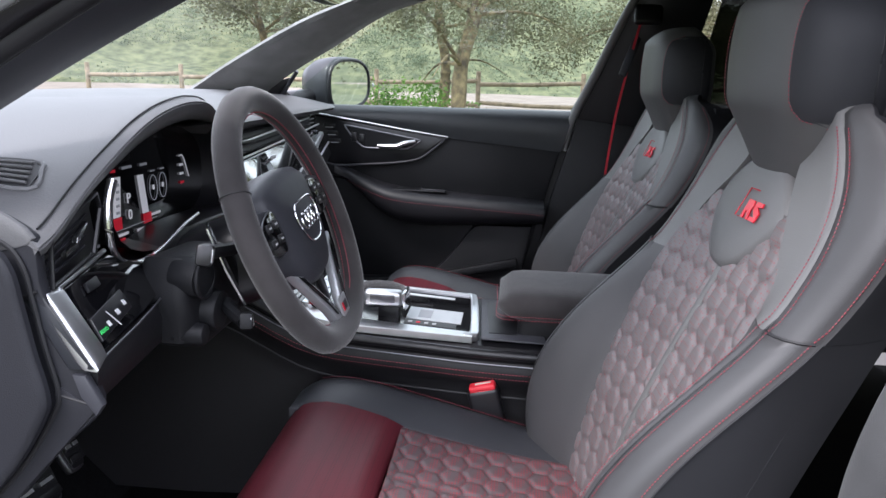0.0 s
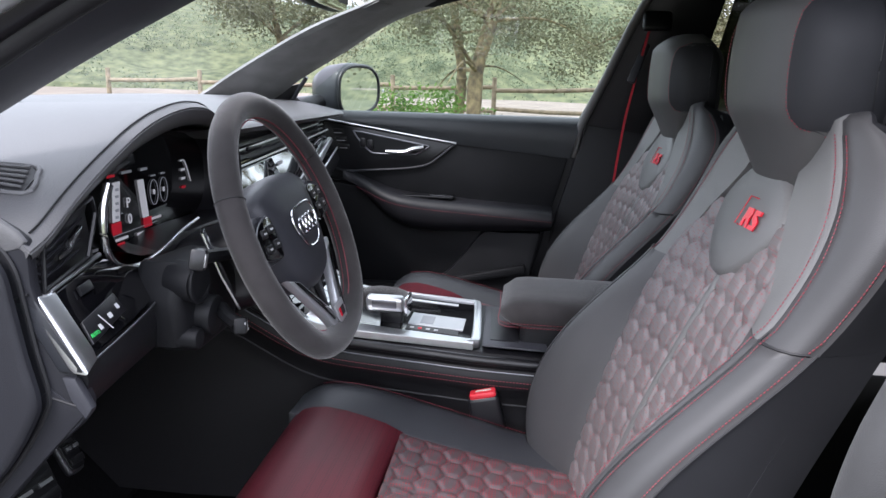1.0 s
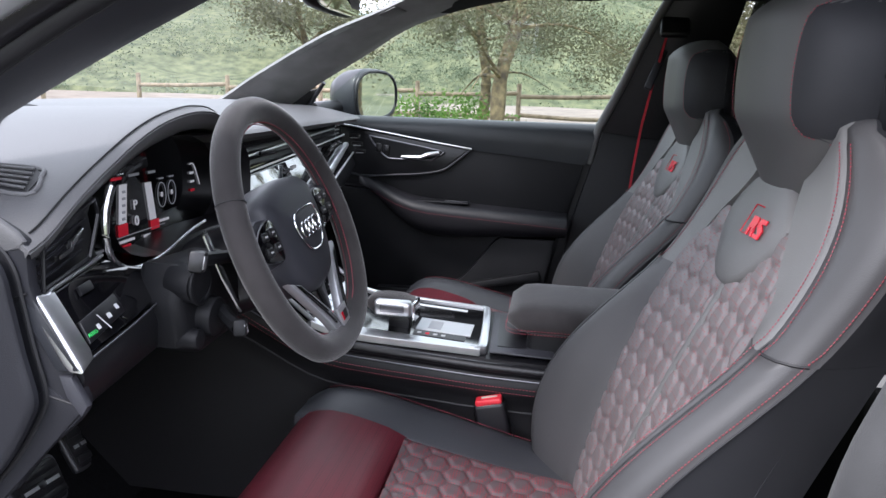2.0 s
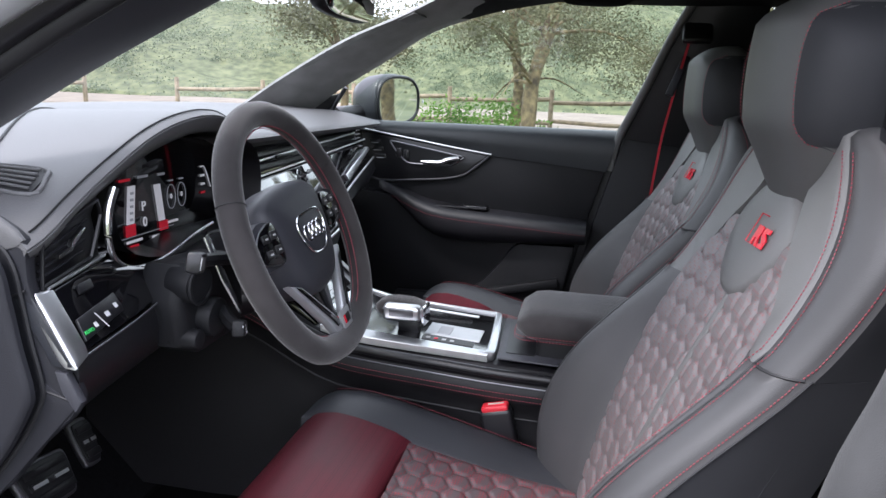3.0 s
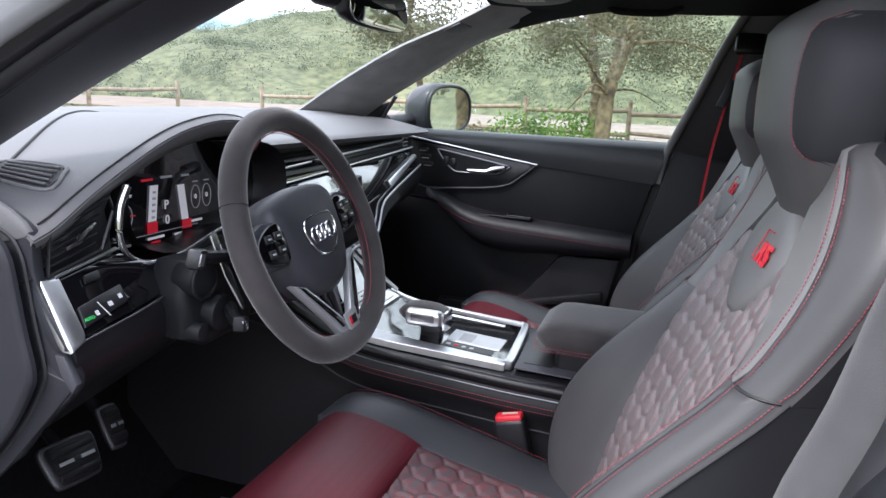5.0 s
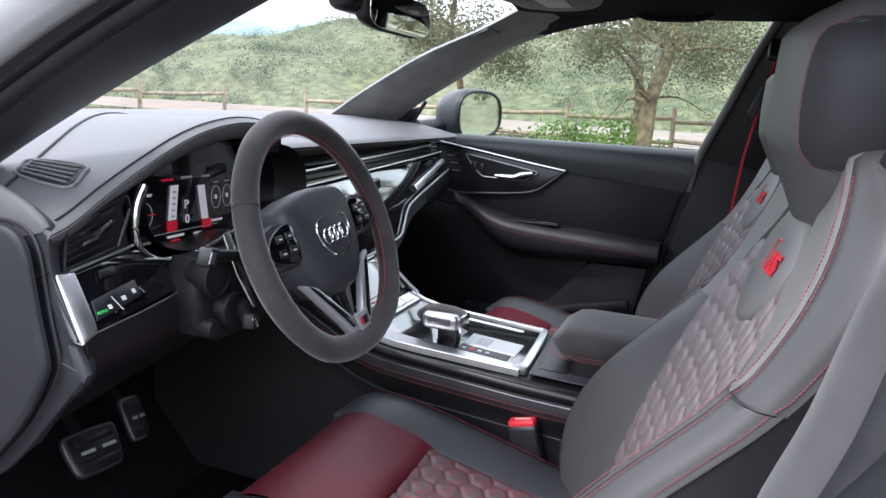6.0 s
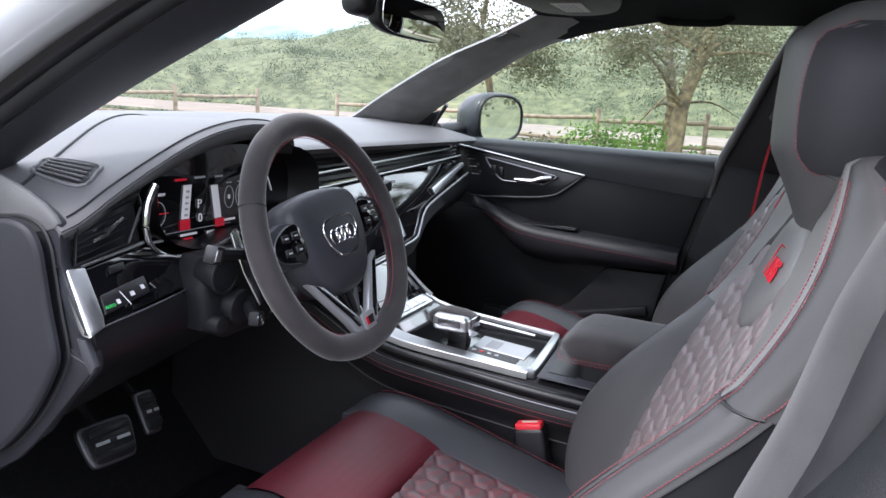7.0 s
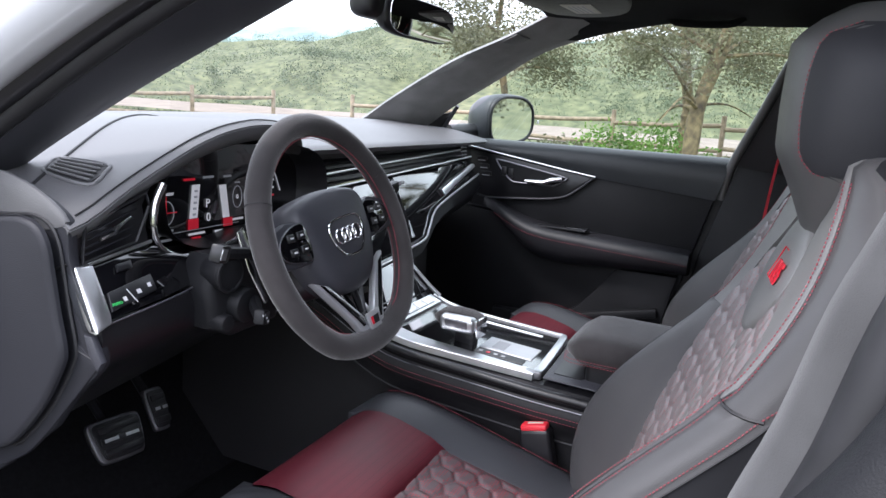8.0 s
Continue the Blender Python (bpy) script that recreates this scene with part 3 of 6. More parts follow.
# raised seam of the rear field and the thread along the leading edge
part("seam", tube([top_pt(x, (y - 0.125) / 0.5, 0.0008) for x, y in curve([(-0.69, 0.225), (-0.60, 0.255), (-0.48, 0.31), (-0.36, 0.37), (-0.24, 0.42)], 8)], lambda s: 0.0022 - 0.0012 * s, 6), SEAL, dash, "dark panel gap")
part("edge_seam", tube([top_pt(x, 0.02, 0.0004) for x in [-0.69 + 0.47 * i / 60 for i in range(61)]], 0.0011, 5), SEAL, dash, "fine leading-edge seam")
# lip of the hood below the edge
lip = []
for i in range(61):
    x = -0.705 + 0.50 * i / 60
    a = top_pt(x, 0)
    h = 0.022 + 0.006 * min(1, max(0, (x + 0.62) / 0.15)) - 0.008 * max(0, (x + 0.40) / 0.2)
    lip.append([(x, a[1] + 0.010, a[2] - 0.004), (x, a[1] - 0.0005, a[2] - 0.0085), (x + 0.004, a[1] + 0.002, a[2] - h * 0.6), (x + 0.008, a[1] + 0.012, a[2] - h), (x + 0.009, a[1] + 0.10, a[2] - h - 0.004)])
part("hood_lip", grid(lip), DASH, dash, "slate hood lip over the cluster", angle=60)
# dark frame inside the hood, cluster screen and chrome bracket
tun = []
for t in (0, 0.35, 0.7, 1.0):
    row = []
    for k in range(24):
        a = math.pi * 2 * k / 24
        c, s = math.copysign(abs(math.cos(a)) ** 0.55, math.cos(a)), math.copysign(abs(math.sin(a)) ** 0.7, math.sin(a))
        row.append((-0.388 + (0.168 - 0.012 * t) * c, 0.150 + 0.075 * t, 1.046 + (0.070 - 0.006 * t) * s - 0.004 * c))
    tun.append(row)
part("cluster_tunnel", grid(tun, close_v=True), SATIN, dash, "black inner surround of the cluster", angle=60)
cl = [(x, 0.205, z) for x, z in curve([(-0.535, 1.055), (-0.46, 1.112), (-0.33, 1.118), (-0.235, 1.075), (-0.24, 0.985), (-0.37, 0.968), (-0.515, 0.970)], 4, True)]
screen = part("cluster_screen", slab(cl, (0, 0.01, 0), 0), SCREEN, dash, "digital instrument display")
part("cluster_housing", slab([(-0.58, 0.222, 0.955), (-0.20, 0.222, 0.955), (-0.20, 0.222, 1.125), (-0.58, 0.222, 1.09)], (0, 0.05, 0), 0.004), SATIN, dash)
br = curve([(-0.572, 0.136, 1.075), (-0.584, 0.135, 1.056), (-0.589, 0.134, 1.034), (-0.587, 0.134, 1.015), (-0.575, 0.135, 0.998), (-0.551, 0.137, 0.986), (-0.514, 0.140, 0.981), (-0.466, 0.145, 0.983), (-0.407, 0.150, 0.994), (-0.36, 0.152, 1.0)], 6)
part("chrome_bracket", tube(br, lambda t: 0.0052 - 0.0028 * min(1, t * 1.6), 10), CHROME, dash, "curved chrome bracket")
part("cluster_apron", slab([(-0.578, 0.145, 0.992), (-0.53, 0.147, 0.979), (-0.46, 0.150, 0.979), (-0.40, 0.154, 0.990), (-0.22, 0.135, 0.99), (-0.22, 0.145, 0.93), (-0.595, 0.14, 0.94)], (0, 0.06, 0), 0.003), SATIN, dash)


def ink(pts, mat, d=0.0012, y=0.204):
    return slab([(x, y, z) for x, z in pts], (0, -d, 0), 0)


def bar(x0, x1, z0, z1, mat=None, lean=0.0):
    return ink([(x0, z0), (x1, z0), (x1 + lean, z1), (x0 + lean, z1)], mat)


part("gauge_bar", bar(-0.466, -0.452, 1.012, 1.058, lean=0.006), WHITEINK, screen, "white torque bar")
part("gauge_bar", bar(-0.402, -0.389, 1.006, 1.054, lean=-0.007), WHITEINK, screen, "white power bar")
part("gauge_foot", bar(-0.468, -0.450, 0.997, 1.011), REDINK, screen, "red gauge foot")
part("gauge_foot", bar(-0.401, -0.383, 0.993, 1.005), REDINK, screen, "red gauge foot")
for k in range(5):
    part("tick", ink([(-0.461 + 0.001 * k, 1.016 + 0.008 * k), (-0.456 + 0.001 * k, 1.016 + 0.008 * k), (-0.456 + 0.001 * k, 1.019 + 0.008 * k), (-0.461 + 0.001 * k, 1.019 + 0.008 * k)], None, y=0.2025), GREYINK, screen)


def text(body, at, size, mat, parent, turn, depth=0.0005):
    c = bpy.data.curves.new("text", "FONT")
    c.body, c.size, c.extrude, c.align_x, c.align_y = body, size, depth, "CENTER", "CENTER"
    o = new("text_curve", c)
    dg = bpy.context.evaluated_depsgraph_get()
    me = bpy.data.meshes.new_from_object(o.evaluated_get(dg))
    bpy.data.objects.remove(o)
    bm = bmesh.new()
    bm.from_mesh(me)
    bmesh.ops.transform(bm, matrix=Matrix.Translation(at) @ turn, verts=bm.verts)
    return part("lettering", bm, mat, parent)


FACE = Euler((radians(90), 0, 0)).to_matrix().to_4x4()
text("P", (-0.432, 0.203, 1.030), 0.017, WHITEINK, screen, FACE)
text("0", (-0.431, 0.203, 1.010), 0.017, WHITEINK, screen, FACE)
part("dial", tube([(-0.506 + 0.013 * math.cos(k * math.pi / 12), 0.2035, 1.024 + 0.016 * math.sin(k * math.pi / 12)) for k in range(24)], 0.0007, 5, True, up=(0, 1, 0)), GREYINK, screen, "small grey meter ring")
part("dial_cross", merge(bar(-0.524, -0.488, 1.0234, 1.0246), bar(-0.5066, -0.5054, 1.002, 1.046)), REDINK, screen)
text("G meter", (-0.505, 0.2035, 1.0495), 0.0075, WHITEINK, screen, FACE)
for cx in (-0.372, -0.348):
    part("dial", tube([(cx + 0.0095 * math.cos(k * math.pi / 12), 0.2035, 1.034 + 0.016 * math.sin(k * math.pi / 12)) for k in range(24)], 0.0006, 5, True, up=(0, 1, 0)), GREYINK, screen)
    text("0", (cx, 0.2035, 1.034), 0.009, WHITEINK, screen, FACE)
    part("caption", bar(cx - 0.005, cx + 0.005, 1.0545, 1.0562), GREYINK, screen)
for x0, x1, z, m in ((-0.468, -0.438, 0.990, WHITEINK), (-0.462, -0.446, 0.984, REDINK), (-0.418, -0.402, 0.988, WHITEINK), (-0.385, -0.36, 1.001, WHITEINK), (-0.525, -0.495, 1.000, GREYINK), (-0.520, -0.498, 0.988, GREYINK), (-0.475, -0.455, 1.066, REDINK), (-0.44, -0.42, 1.067, GREYINK), (-0.40, -0.385, 1.066, GREYINK)):
    part("readout", bar(x0, x1, z - 0.0015, z + 0.0015), m, screen)
part("rule", bar(-0.525, -0.37, 0.9955, 0.9962), GREYINK, screen)
part("side_gauge", tube(curve([(-0.30, 0.2035, 1.066), (-0.288, 0.2035, 1.064), (-0.274, 0.2035, 1.035)], 4), 0.0009, 5), WHITEINK, screen)
for k in range(3):
    part("readout", bar(-0.300, -0.290, 1.028 + 0.012 * k, 1.031 + 0.012 * k), WHITEINK if k else REDINK, screen)

# dash side: end cap, big rounded fuse cover, trim bands
part("end_cap", slab(curve([(-0.704, 0.128, 1.049), (-0.704, 0.126, 1.03), (-0.704, 0.124, 1.00), (-0.704, 0.100, 0.955), (-0.704, 0.092, 0.93), (-0.704, 0.086, 0.90), (-0.704, 0.13, 0.856), (-0.704, 0.20, 0.785), (-0.704, 0.38, 0.70), (-0.704, 0.42, 1.08), (-0.704, 0.25, 1.090), (-0.704, 0.17, 1.072)], 3, True), (0.012, 0, 0), 0.003), SLATE, dash, "slate dash end panel")
part("end_wrap", slab(curve([(-0.7055, 0.126, 1.048), (-0.7055, 0.165, 1.034), (-0.7055, 0.25, 1.02), (-0.7055, 0.40, 1.02), (-0.7055, 0.42, 1.085), (-0.7055, 0.25, 1.093), (-0.7055, 0.17, 1.076)], 3, True), (0.006, 0, 0), 0.002), DASH, dash, "grey leather wrapped over the dash end")
fc = curve([(-0.712, 0.29, 1.040), (-0.712, 0.216, 1.046), (-0.712, 0.176, 1.050), (-0.712, 0.150, 1.043), (-0.712, 0.137, 1.025), (-0.712, 0.132, 0.997), (-0.712, 0.126, 0.956), (-0.712, 0.119, 0.917), (-0.712, 0.125, 0.896), (-0.712, 0.156, 0.848), (-0.712, 0.202, 0.799), (-0.712, 0.248, 0.770), (-0.712, 0.36, 0.75), (-0.712, 0.42, 0.9), (-0.712, 0.38, 1.03)], 4, True)
part("fuse_cover", slab(fc, (-0.010, 0.002, 0), 0.007, 4), SLATE, dash, "rounded grained fuse cover")
part("cover_gap", tube([(-0.7065, y, z) for x, y, z in fc], 0.0022, 6, True, up=(1, 0, 0)), SEAL, dash)
kp = curve([(-0.706, 0.086, 0.902), (-0.706, 0.13, 0.854), (-0.706, 0.189, 0.791), (-0.706, 0.235, 0.755), (-0.706, 0.34, 0.70)], 5)
part("kick_band", slab([*kp, (-0.706, 0.42, 0.73), *[(-0.706, y + 0.034, z + 0.020) for x, y, z in kp[::-1]]], (0.008, 0, 0), 0.003), SLATE, dash, "slate kick panel band")
for g0, g1 in (((-0.7055, 0.128, 1.004), (-0.7055, 0.15, 0.995)), ((-0.7055, 0.088, 0.906), (-0.7055, 0.122, 0.914))):
    part("panel_gap", tube([g0, g1], 0.0013, 6), SEAL, dash)


def panel_pt(x, z, lift=0.0):
    """A point of the sloping switch panel, lifted towards the driver."""
    return (x, 0.124 + 0.11 * (x + 0.694) + 0.77 * (z - 0.998) - lift, z)


def wall_pt(x, z, lift=0.0):
    """A point of the upright face that holds the side vent."""
    return (x, 0.126 + 0.16 * (x + 0.69) - lift, z)


# side vent with four blades and a chrome tab
ventc = [(-0.684, 1.044), (-0.594, 1.066), (-0.588, 1.050), (-0.611, 1.011), (-0.690, 1.002)]
part("vent_recess", slab([wall_pt(x, z, -0.022) for x, z in ventc], (0, 0.03, 0), 0.002), GLOSS, dash, "black side air vent")
for k in range(5):
    t = (k + 0.45) / 5
    a, b = Vector(wall_pt(-0.684, 1.040, -0.006)).lerp(Vector(wall_pt(-0.689, 1.004, -0.006)), t), Vector(wall_pt(-0.596, 1.062, -0.006)).lerp(Vector(wall_pt(-0.612, 1.014, -0.006)), t)
    part("vent_slat", slab([a + Vector((0.003, 0, 0)), b, b + Vector((0, 0.022, 0.003)), a + Vector((0.003, 0.022, 0.003))], (0, 0, -0.0022), 0.0006), SLATE, dash)
part("vent_rim", tube([wall_pt(x, z, 0.001) for x, z in ventc], 0.0024, 6, True, up=(0, 1, 0)), SATIN, dash, "black vent rim")
part("vent_tab", slab([wall_pt(-0.664, 1.026, 0.003), wall_pt(-0.645, 1.030, 0.004), wall_pt(-0.643, 1.035, 0.004), wall_pt(-0.618, 1.044, 0.002), wall_pt(-0.617, 1.041, 0.002), wall_pt(-0.640, 1.030, 0.004), wall_pt(-0.643, 1.0255, 0.004), wall_pt(-0.664, 1.022, 0.003)], (0, 0.006, 0), 0.001), CHROME, dash, "chrome vent tab")
part("vent_surround", slab([wall_pt(-0.703, 1.050, -0.008), wall_pt(-0.684, 1.052, -0.008), wall_pt(-0.59, 1.072, -0.008), wall_pt(-0.575, 1.070, -0.008), wall_pt(-0.590, 1.05, -0.008), wall_pt(-0.580, 1.000, -0.008), wall_pt(-0.696, 0.999, -0.008)], (0, 0.03, 0), 0.002), SATIN, dash)
# light switch panel
part("switch_panel", slab([panel_pt(x, z) for x, z in ((-0.680, 0.997), (-0.636, 1.001), (-0.584, 1.004), (-0.560, 0.992), (-0.535, 0.984), (-0.500, 0.984), (-0.505, 0.968), (-0.535, 0.958), (-0.60, 0.952), (-0.693, 0.948))], (0, 0.02, -0.004), 0.002), GLOSS, dash, "piano black switch panel")
part("panel_frame", slab([panel_pt(-0.700, 1.001, 0.002), panel_pt(-0.678, 0.999, 0.003), panel_pt(-0.688, 0.953, 0.004), panel_pt(-0.692, 0.946, 0.004), panel_pt(-0.714, 0.941, 0.003), panel_pt(-0.714, 0.946, 0.002)], (0.001, 0.016, 0), 0.0025), ALU, dash, "brushed aluminium frame piece")
part("frame_flank", slab([panel_pt(-0.703, 1.000, -0.001), panel_pt(-0.7155, 0.943, 0.001), (-0.708, 0.105, 0.938), (-0.7045, 0.14, 0.995)], (0.003, 0.004, 0), 0.001), PAINTD, dash, "dark satin flank of the frame")
part("frame_edge", tube(curve([panel_pt(-0.684, 1.000, 0.002), panel_pt(-0.636, 1.004, 0.002), panel_pt(-0.586, 1.008, 0.001)], 5), 0.0022, 8), ALU, dash)
part("frame_edge", tube(curve([panel_pt(-0.694, 0.946, 0.002), panel_pt(-0.60, 0.950, 0.002), panel_pt(-0.535, 0.957, 0.002), panel_pt(-0.500, 0.972, 0.001)], 5), 0.0011, 8), STEEL, dash)
part("light_switch", slab([panel_pt(x, z, 0.001) for x, z in ((-0.680, 0.971), (-0.614, 0.977), (-0.616, 0.961), (-0.686, 0.954))], (0, -0.003, 0.0022), 0.0012), SATIN, dash, "black light switch block")
PTILT = Euler((radians(52), 0, radians(6))).to_matrix().to_4x4()
text("AUTO", panel_pt(-0.676, 0.9615, 0.0058), 0.0050, GREENINK, dash, PTILT)
for x, z, w in ((-0.6635, 0.9635, 0.0045), (-0.6415, 0.9665, 0.006), (-0.624, 0.9695, 0.005)):
    part("symbol", slab([panel_pt(x - w / 2, z - 0.002, 0.0056), panel_pt(x + w / 2, z - 0.002, 0.0056), panel_pt(x + w / 2, z + 0.002, 0.0056), panel_pt(x - w / 2, z + 0.002, 0.0056)], (0, -0.0004, 0.0003), 0), PRINT, dash)
part("symbol", slab([panel_pt(-0.6565, 0.9715, 0.0056), panel_pt(-0.6553, 0.9715, 0.0056), panel_pt(-0.6495, 0.9575, 0.0056), panel_pt(-0.6508, 0.9575, 0.0056)], (0, -0.0004, 0.0003), 0), PRINT, dash)
part("dimmer_wheel", slab([panel_pt(x, z, 0.001) for x, z in ((-0.652, 0.9935), (-0.630, 0.9945), (-0.633, 0.987), (-0.655, 0.9865))], (0, -0.003, 0.002), 0.001), SATIN, dash)
for k in range(4):
    part("dimmer_mark", slab([panel_pt(-0.650 + 0.0045 * k + dx, 0.9890 + 0.0003 * k + dz, 0.0048) for dx, dz in ((0, 0), (0.0025, 0), (0.0025, 0.0028), (0, 0.0028))], (0, -0.0004, 0.0003), 0), PRINT, dash)
# knee panel and lower edge
kn = []
for i in range(13):
    x = -0.700 + 0.49 * i / 12
    t = i / 12
    kn.append([(x, 0.090 + 0.06 * t, 0.944 + 0.01 * t), (x, 0.086 + 0.062 * t, 0.93 + 0.005 * t), (x, 0.090 + 0.065 * t, 0.905 - 0.01 * t), (x, 0.125 + 0.08 * t, 0.87 - 0.012 * t), (x, 0.20 + 0.10 * t, 0.80), (x, 0.30 + 0.1 * t, 0.775), (x, 0.45, 0.77)])
part("knee_panel", thick(grid(kn), 0.01, (0, -1, -0.3)), SATIN, dash, "black knee panel", angle=60)
part("knee_corner", slab([(-0.709, 0.104, 0.934), (-0.709, 0.092, 0.934), (-0.709, 0.079, 0.908), (-0.709, 0.086, 0.897), (-0.709, 0.098, 0.914)], (0.008, 0.0, 0), 0.002), PLASTICG, dash)

# passenger side: upper ledge, vent band, black panel, glovebox
FY = lambda x: 0.222 + 0.04 * (x + 0.2) / 0.9


def face(pts, d, bevel=0.002):
    return slab([(x, FY(x) + dy + (z - 0.98) * 0.50, z) for x, z, dy in pts], (0, d, 0), bevel)


part("pad_front", face([(-0.215, 1.096, 0.002), (0.685, 1.090, 0.002), (0.685, 1.066, 0.006), (-0.215, 1.066, 0.008)], 0.03, 0.006), DASH, dash, "grey leather ledge")
part("vent_band", face([(-0.215, 1.068, 0.018), (0.685, 1.070, 0.018), (0.685, 1.035, 0.022), (-0.215, 1.012, 0.022)], 0.02), SATIN, dash, "black vent band")
for k in range(4):
    z0 = 1.058 - 0.0125 * k
    part("vent_slat", tube([(-0.21, FY(-0.21) + 0.042, z0 + 0.001), (0.2, FY(0.2) + 0.042, z0 + 0.004 - 0.0005 * k), (0.68, FY(0.68) + 0.042, z0 + 0.008 + 0.002 * k)], 0.0035, 6, flat=0.5), SATIN if k % 2 else PLASTICG, dash)
part("vent_blade", tube([(-0.205, FY(-0.2) + 0.006 + 0.0235, 1.036), (-0.10, FY(-0.1) + 0.006 + 0.0256, 1.041), (0.10, FY(0.1) + 0.006 + 0.0281, 1.047), (0.63, FY(0.63) + 0.006 + 0.034, 1.061)], 0.0028, 8), ALU, dash, "thin aluminium vent blade")
for x in (-0.13, 0.10):
    part("vent_tab", box((x, FY(x) + 0.026, 1.037 + 0.027 * (x + 0.2)), (0.07, 0.006, 0.008), 0.002), SATIN, dash)
part("vent_knob", rod((0.63, FY(0.63) + 0.001 + 0.0353, 1.064), (0.63, FY(0.63) + 0.015 + 0.0353, 1.064), 0.006), CHROME, dash)
part("vent_knob", rod((0.625, FY(0.625) - 0.002 + 0.0181, 1.023), (0.625, FY(0.625) + 0.015 + 0.0181, 1.023), 0.006), CHROME, dash)
part("trim_line", tube([(-0.215, FY(-0.2) + 0.004 + 0.0139, 1.013), (0.10, FY(0.1) + 0.004 + 0.0176, 1.022), (0.69, FY(0.69) + 0.004 + 0.0252, 1.040)], 0.0026, 8), ALU, dash, "brushed aluminium trim line")
part("glass_panel", face([(-0.215, 1.012, 0.008), (0.10, 1.019, 0.008), (0.685, 1.036, 0.008), (0.685, 0.992, 0.006), (0.40, 0.945, 0.004), (0.31, 0.918, 0.0), (0.23, 0.886, 0.0), (-0.08, 0.868, 0.0), (-0.215, 0.90, 0.0)], 0.02), GLOSS, dash, "piano black trim panel")
part("upper_screen", face([(-0.12, 1.008, 0.0055), (0.195, 1.016, 0.0055), (0.185, 0.893, -0.0015), (-0.10, 0.880, -0.0015)], 0.004, 0.0008), SCREEN, dash, "dark reflective upper touch display")
part("badge", box((0.215, FY(0.215) + 0.0035 + 0.0101, 1.004), (0.03, 0.002, 0.007), 0), PRINT, dash, "small grey trim badge")
part("trim_line", tube(curve([(x, FY(x) - 0.004 + (z - 0.98) * 0.50, z) for x, z in ((-0.09, 0.866), (0.08, 0.873), (0.215, 0.881), (0.26, 0.899), (0.315, 0.928), (0.39, 0.946), (0.69, 0.992))], 6), 0.0028, 8), ALU, dash, "kinked aluminium lower trim line")
part("trim_inlay", slab([(0.41, FY(0.41) - 0.004 + -0.0025, 0.974), (0.50, FY(0.5) - 0.004 + 0.005, 0.992), (0.69, FY(0.69) + 0.0168, 1.02), (0.69, FY(0.69) + 0.0134, 1.012), (0.5, FY(0.5) - 0.004 + -0.0017, 0.976), (0.42, FY(0.42) - 0.004 + -0.0092, 0.958)], (0, 0.012, 0), 0.002), ALU, dash, "aluminium inlay handle")
gb = []
for i in range(13):
    x = 0.12 + 0.575 * i / 12
    z0 = ease(x, [(0.12, 0.865), (0.23, 0.878), (0.34, 0.928), (0.42, 0.943), (0.70, 0.985)])
    gb.append([(x, FY(x) + 0.004 + (z0 - 0.98) * 0.42, z0), (x, FY(x) - 0.006 + (z0 - 0.98) * 0.42, z0 - 0.025), (x, FY(x) + 0.02, z0 - 0.07), (x, FY(x) + 0.10, z0 - 0.13), (x, FY(x) + 0.25, z0 - 0.17)])
part("glovebox", thick(grid(gb), 0.01, (0, -1, -0.3)), PLASTIC, dash, "dark glovebox lid", angle=60)

# dash-top defroster vent
vent = thing("dash_vent", "black slatted air vent set in the dash top", "air vent", (-0.625, 0.21, 1.09))


def on_top(x, y, lift):
    y0, y1 = smooth(x, EDGE_Y, 0.015), 0.66 - 0.25 * max(0, abs(x) - 0.45)
    return (x, y, top_z(x, (y - y0) / (y1 - y0)) + lift)


vo = [(-0.646, 0.238), (-0.634, 0.252), (-0.614, 0.256), (-0.604, 0.190), (-0.618, 0.175), (-0.645, 0.170)]
part("vent_frame", tube(curve([on_top(x, y, 0.001) for x, y in vo], 4, True), 0.0024, 8, True), DASH, vent)
part("vent_well", slab([on_top(x, y, 0.0012) for x, y in vo], (0, 0, 0.0008), 0), SEAL, vent)
for k in range(5):
    s = (k + 0.5) / 5
    a = Vector(on_top(-0.644 + 0.030 * s, 0.238 + 0.014 * s, 0.003))
    b = Vector(on_top(-0.643 + 0.037 * s, 0.174 + 0.015 * s, 0.003))
    part("vent_slat", tube([a, b], 0.0014, 6), DASH, vent)

# ---- steering wheel ----
HUB = Vector((-0.387, 0.010, 1.003))
UPV = Vector((0, 0.375, 0.927))
NRM = Vector((0, -0.927, 0.375))
SIDE = Vector((1, 0, 0))
wheel = thing("steering_wheel", "charcoal suede flat-bottomed steering wheel with red stitching", "steering wheel", tuple(HUB))


def wp(u, v, w=0.0):
    """A point on the wheel: u to the right, v up the wheel, w towards the driver."""
    u, v = u * 0.996 - v * 0.085, v * 0.996 + u * 0.085
    return tuple(HUB + SIDE * u + UPV * v + NRM * w)


def rim(a):
    """Rim centre line with a flattened bottom."""
    u, v = 0.151 * math.sin(a), 0.156 * math.cos(a)
    if v < -0.128:
        v = -0.128 - (-0.128 - v) * 0.72
    return u, v


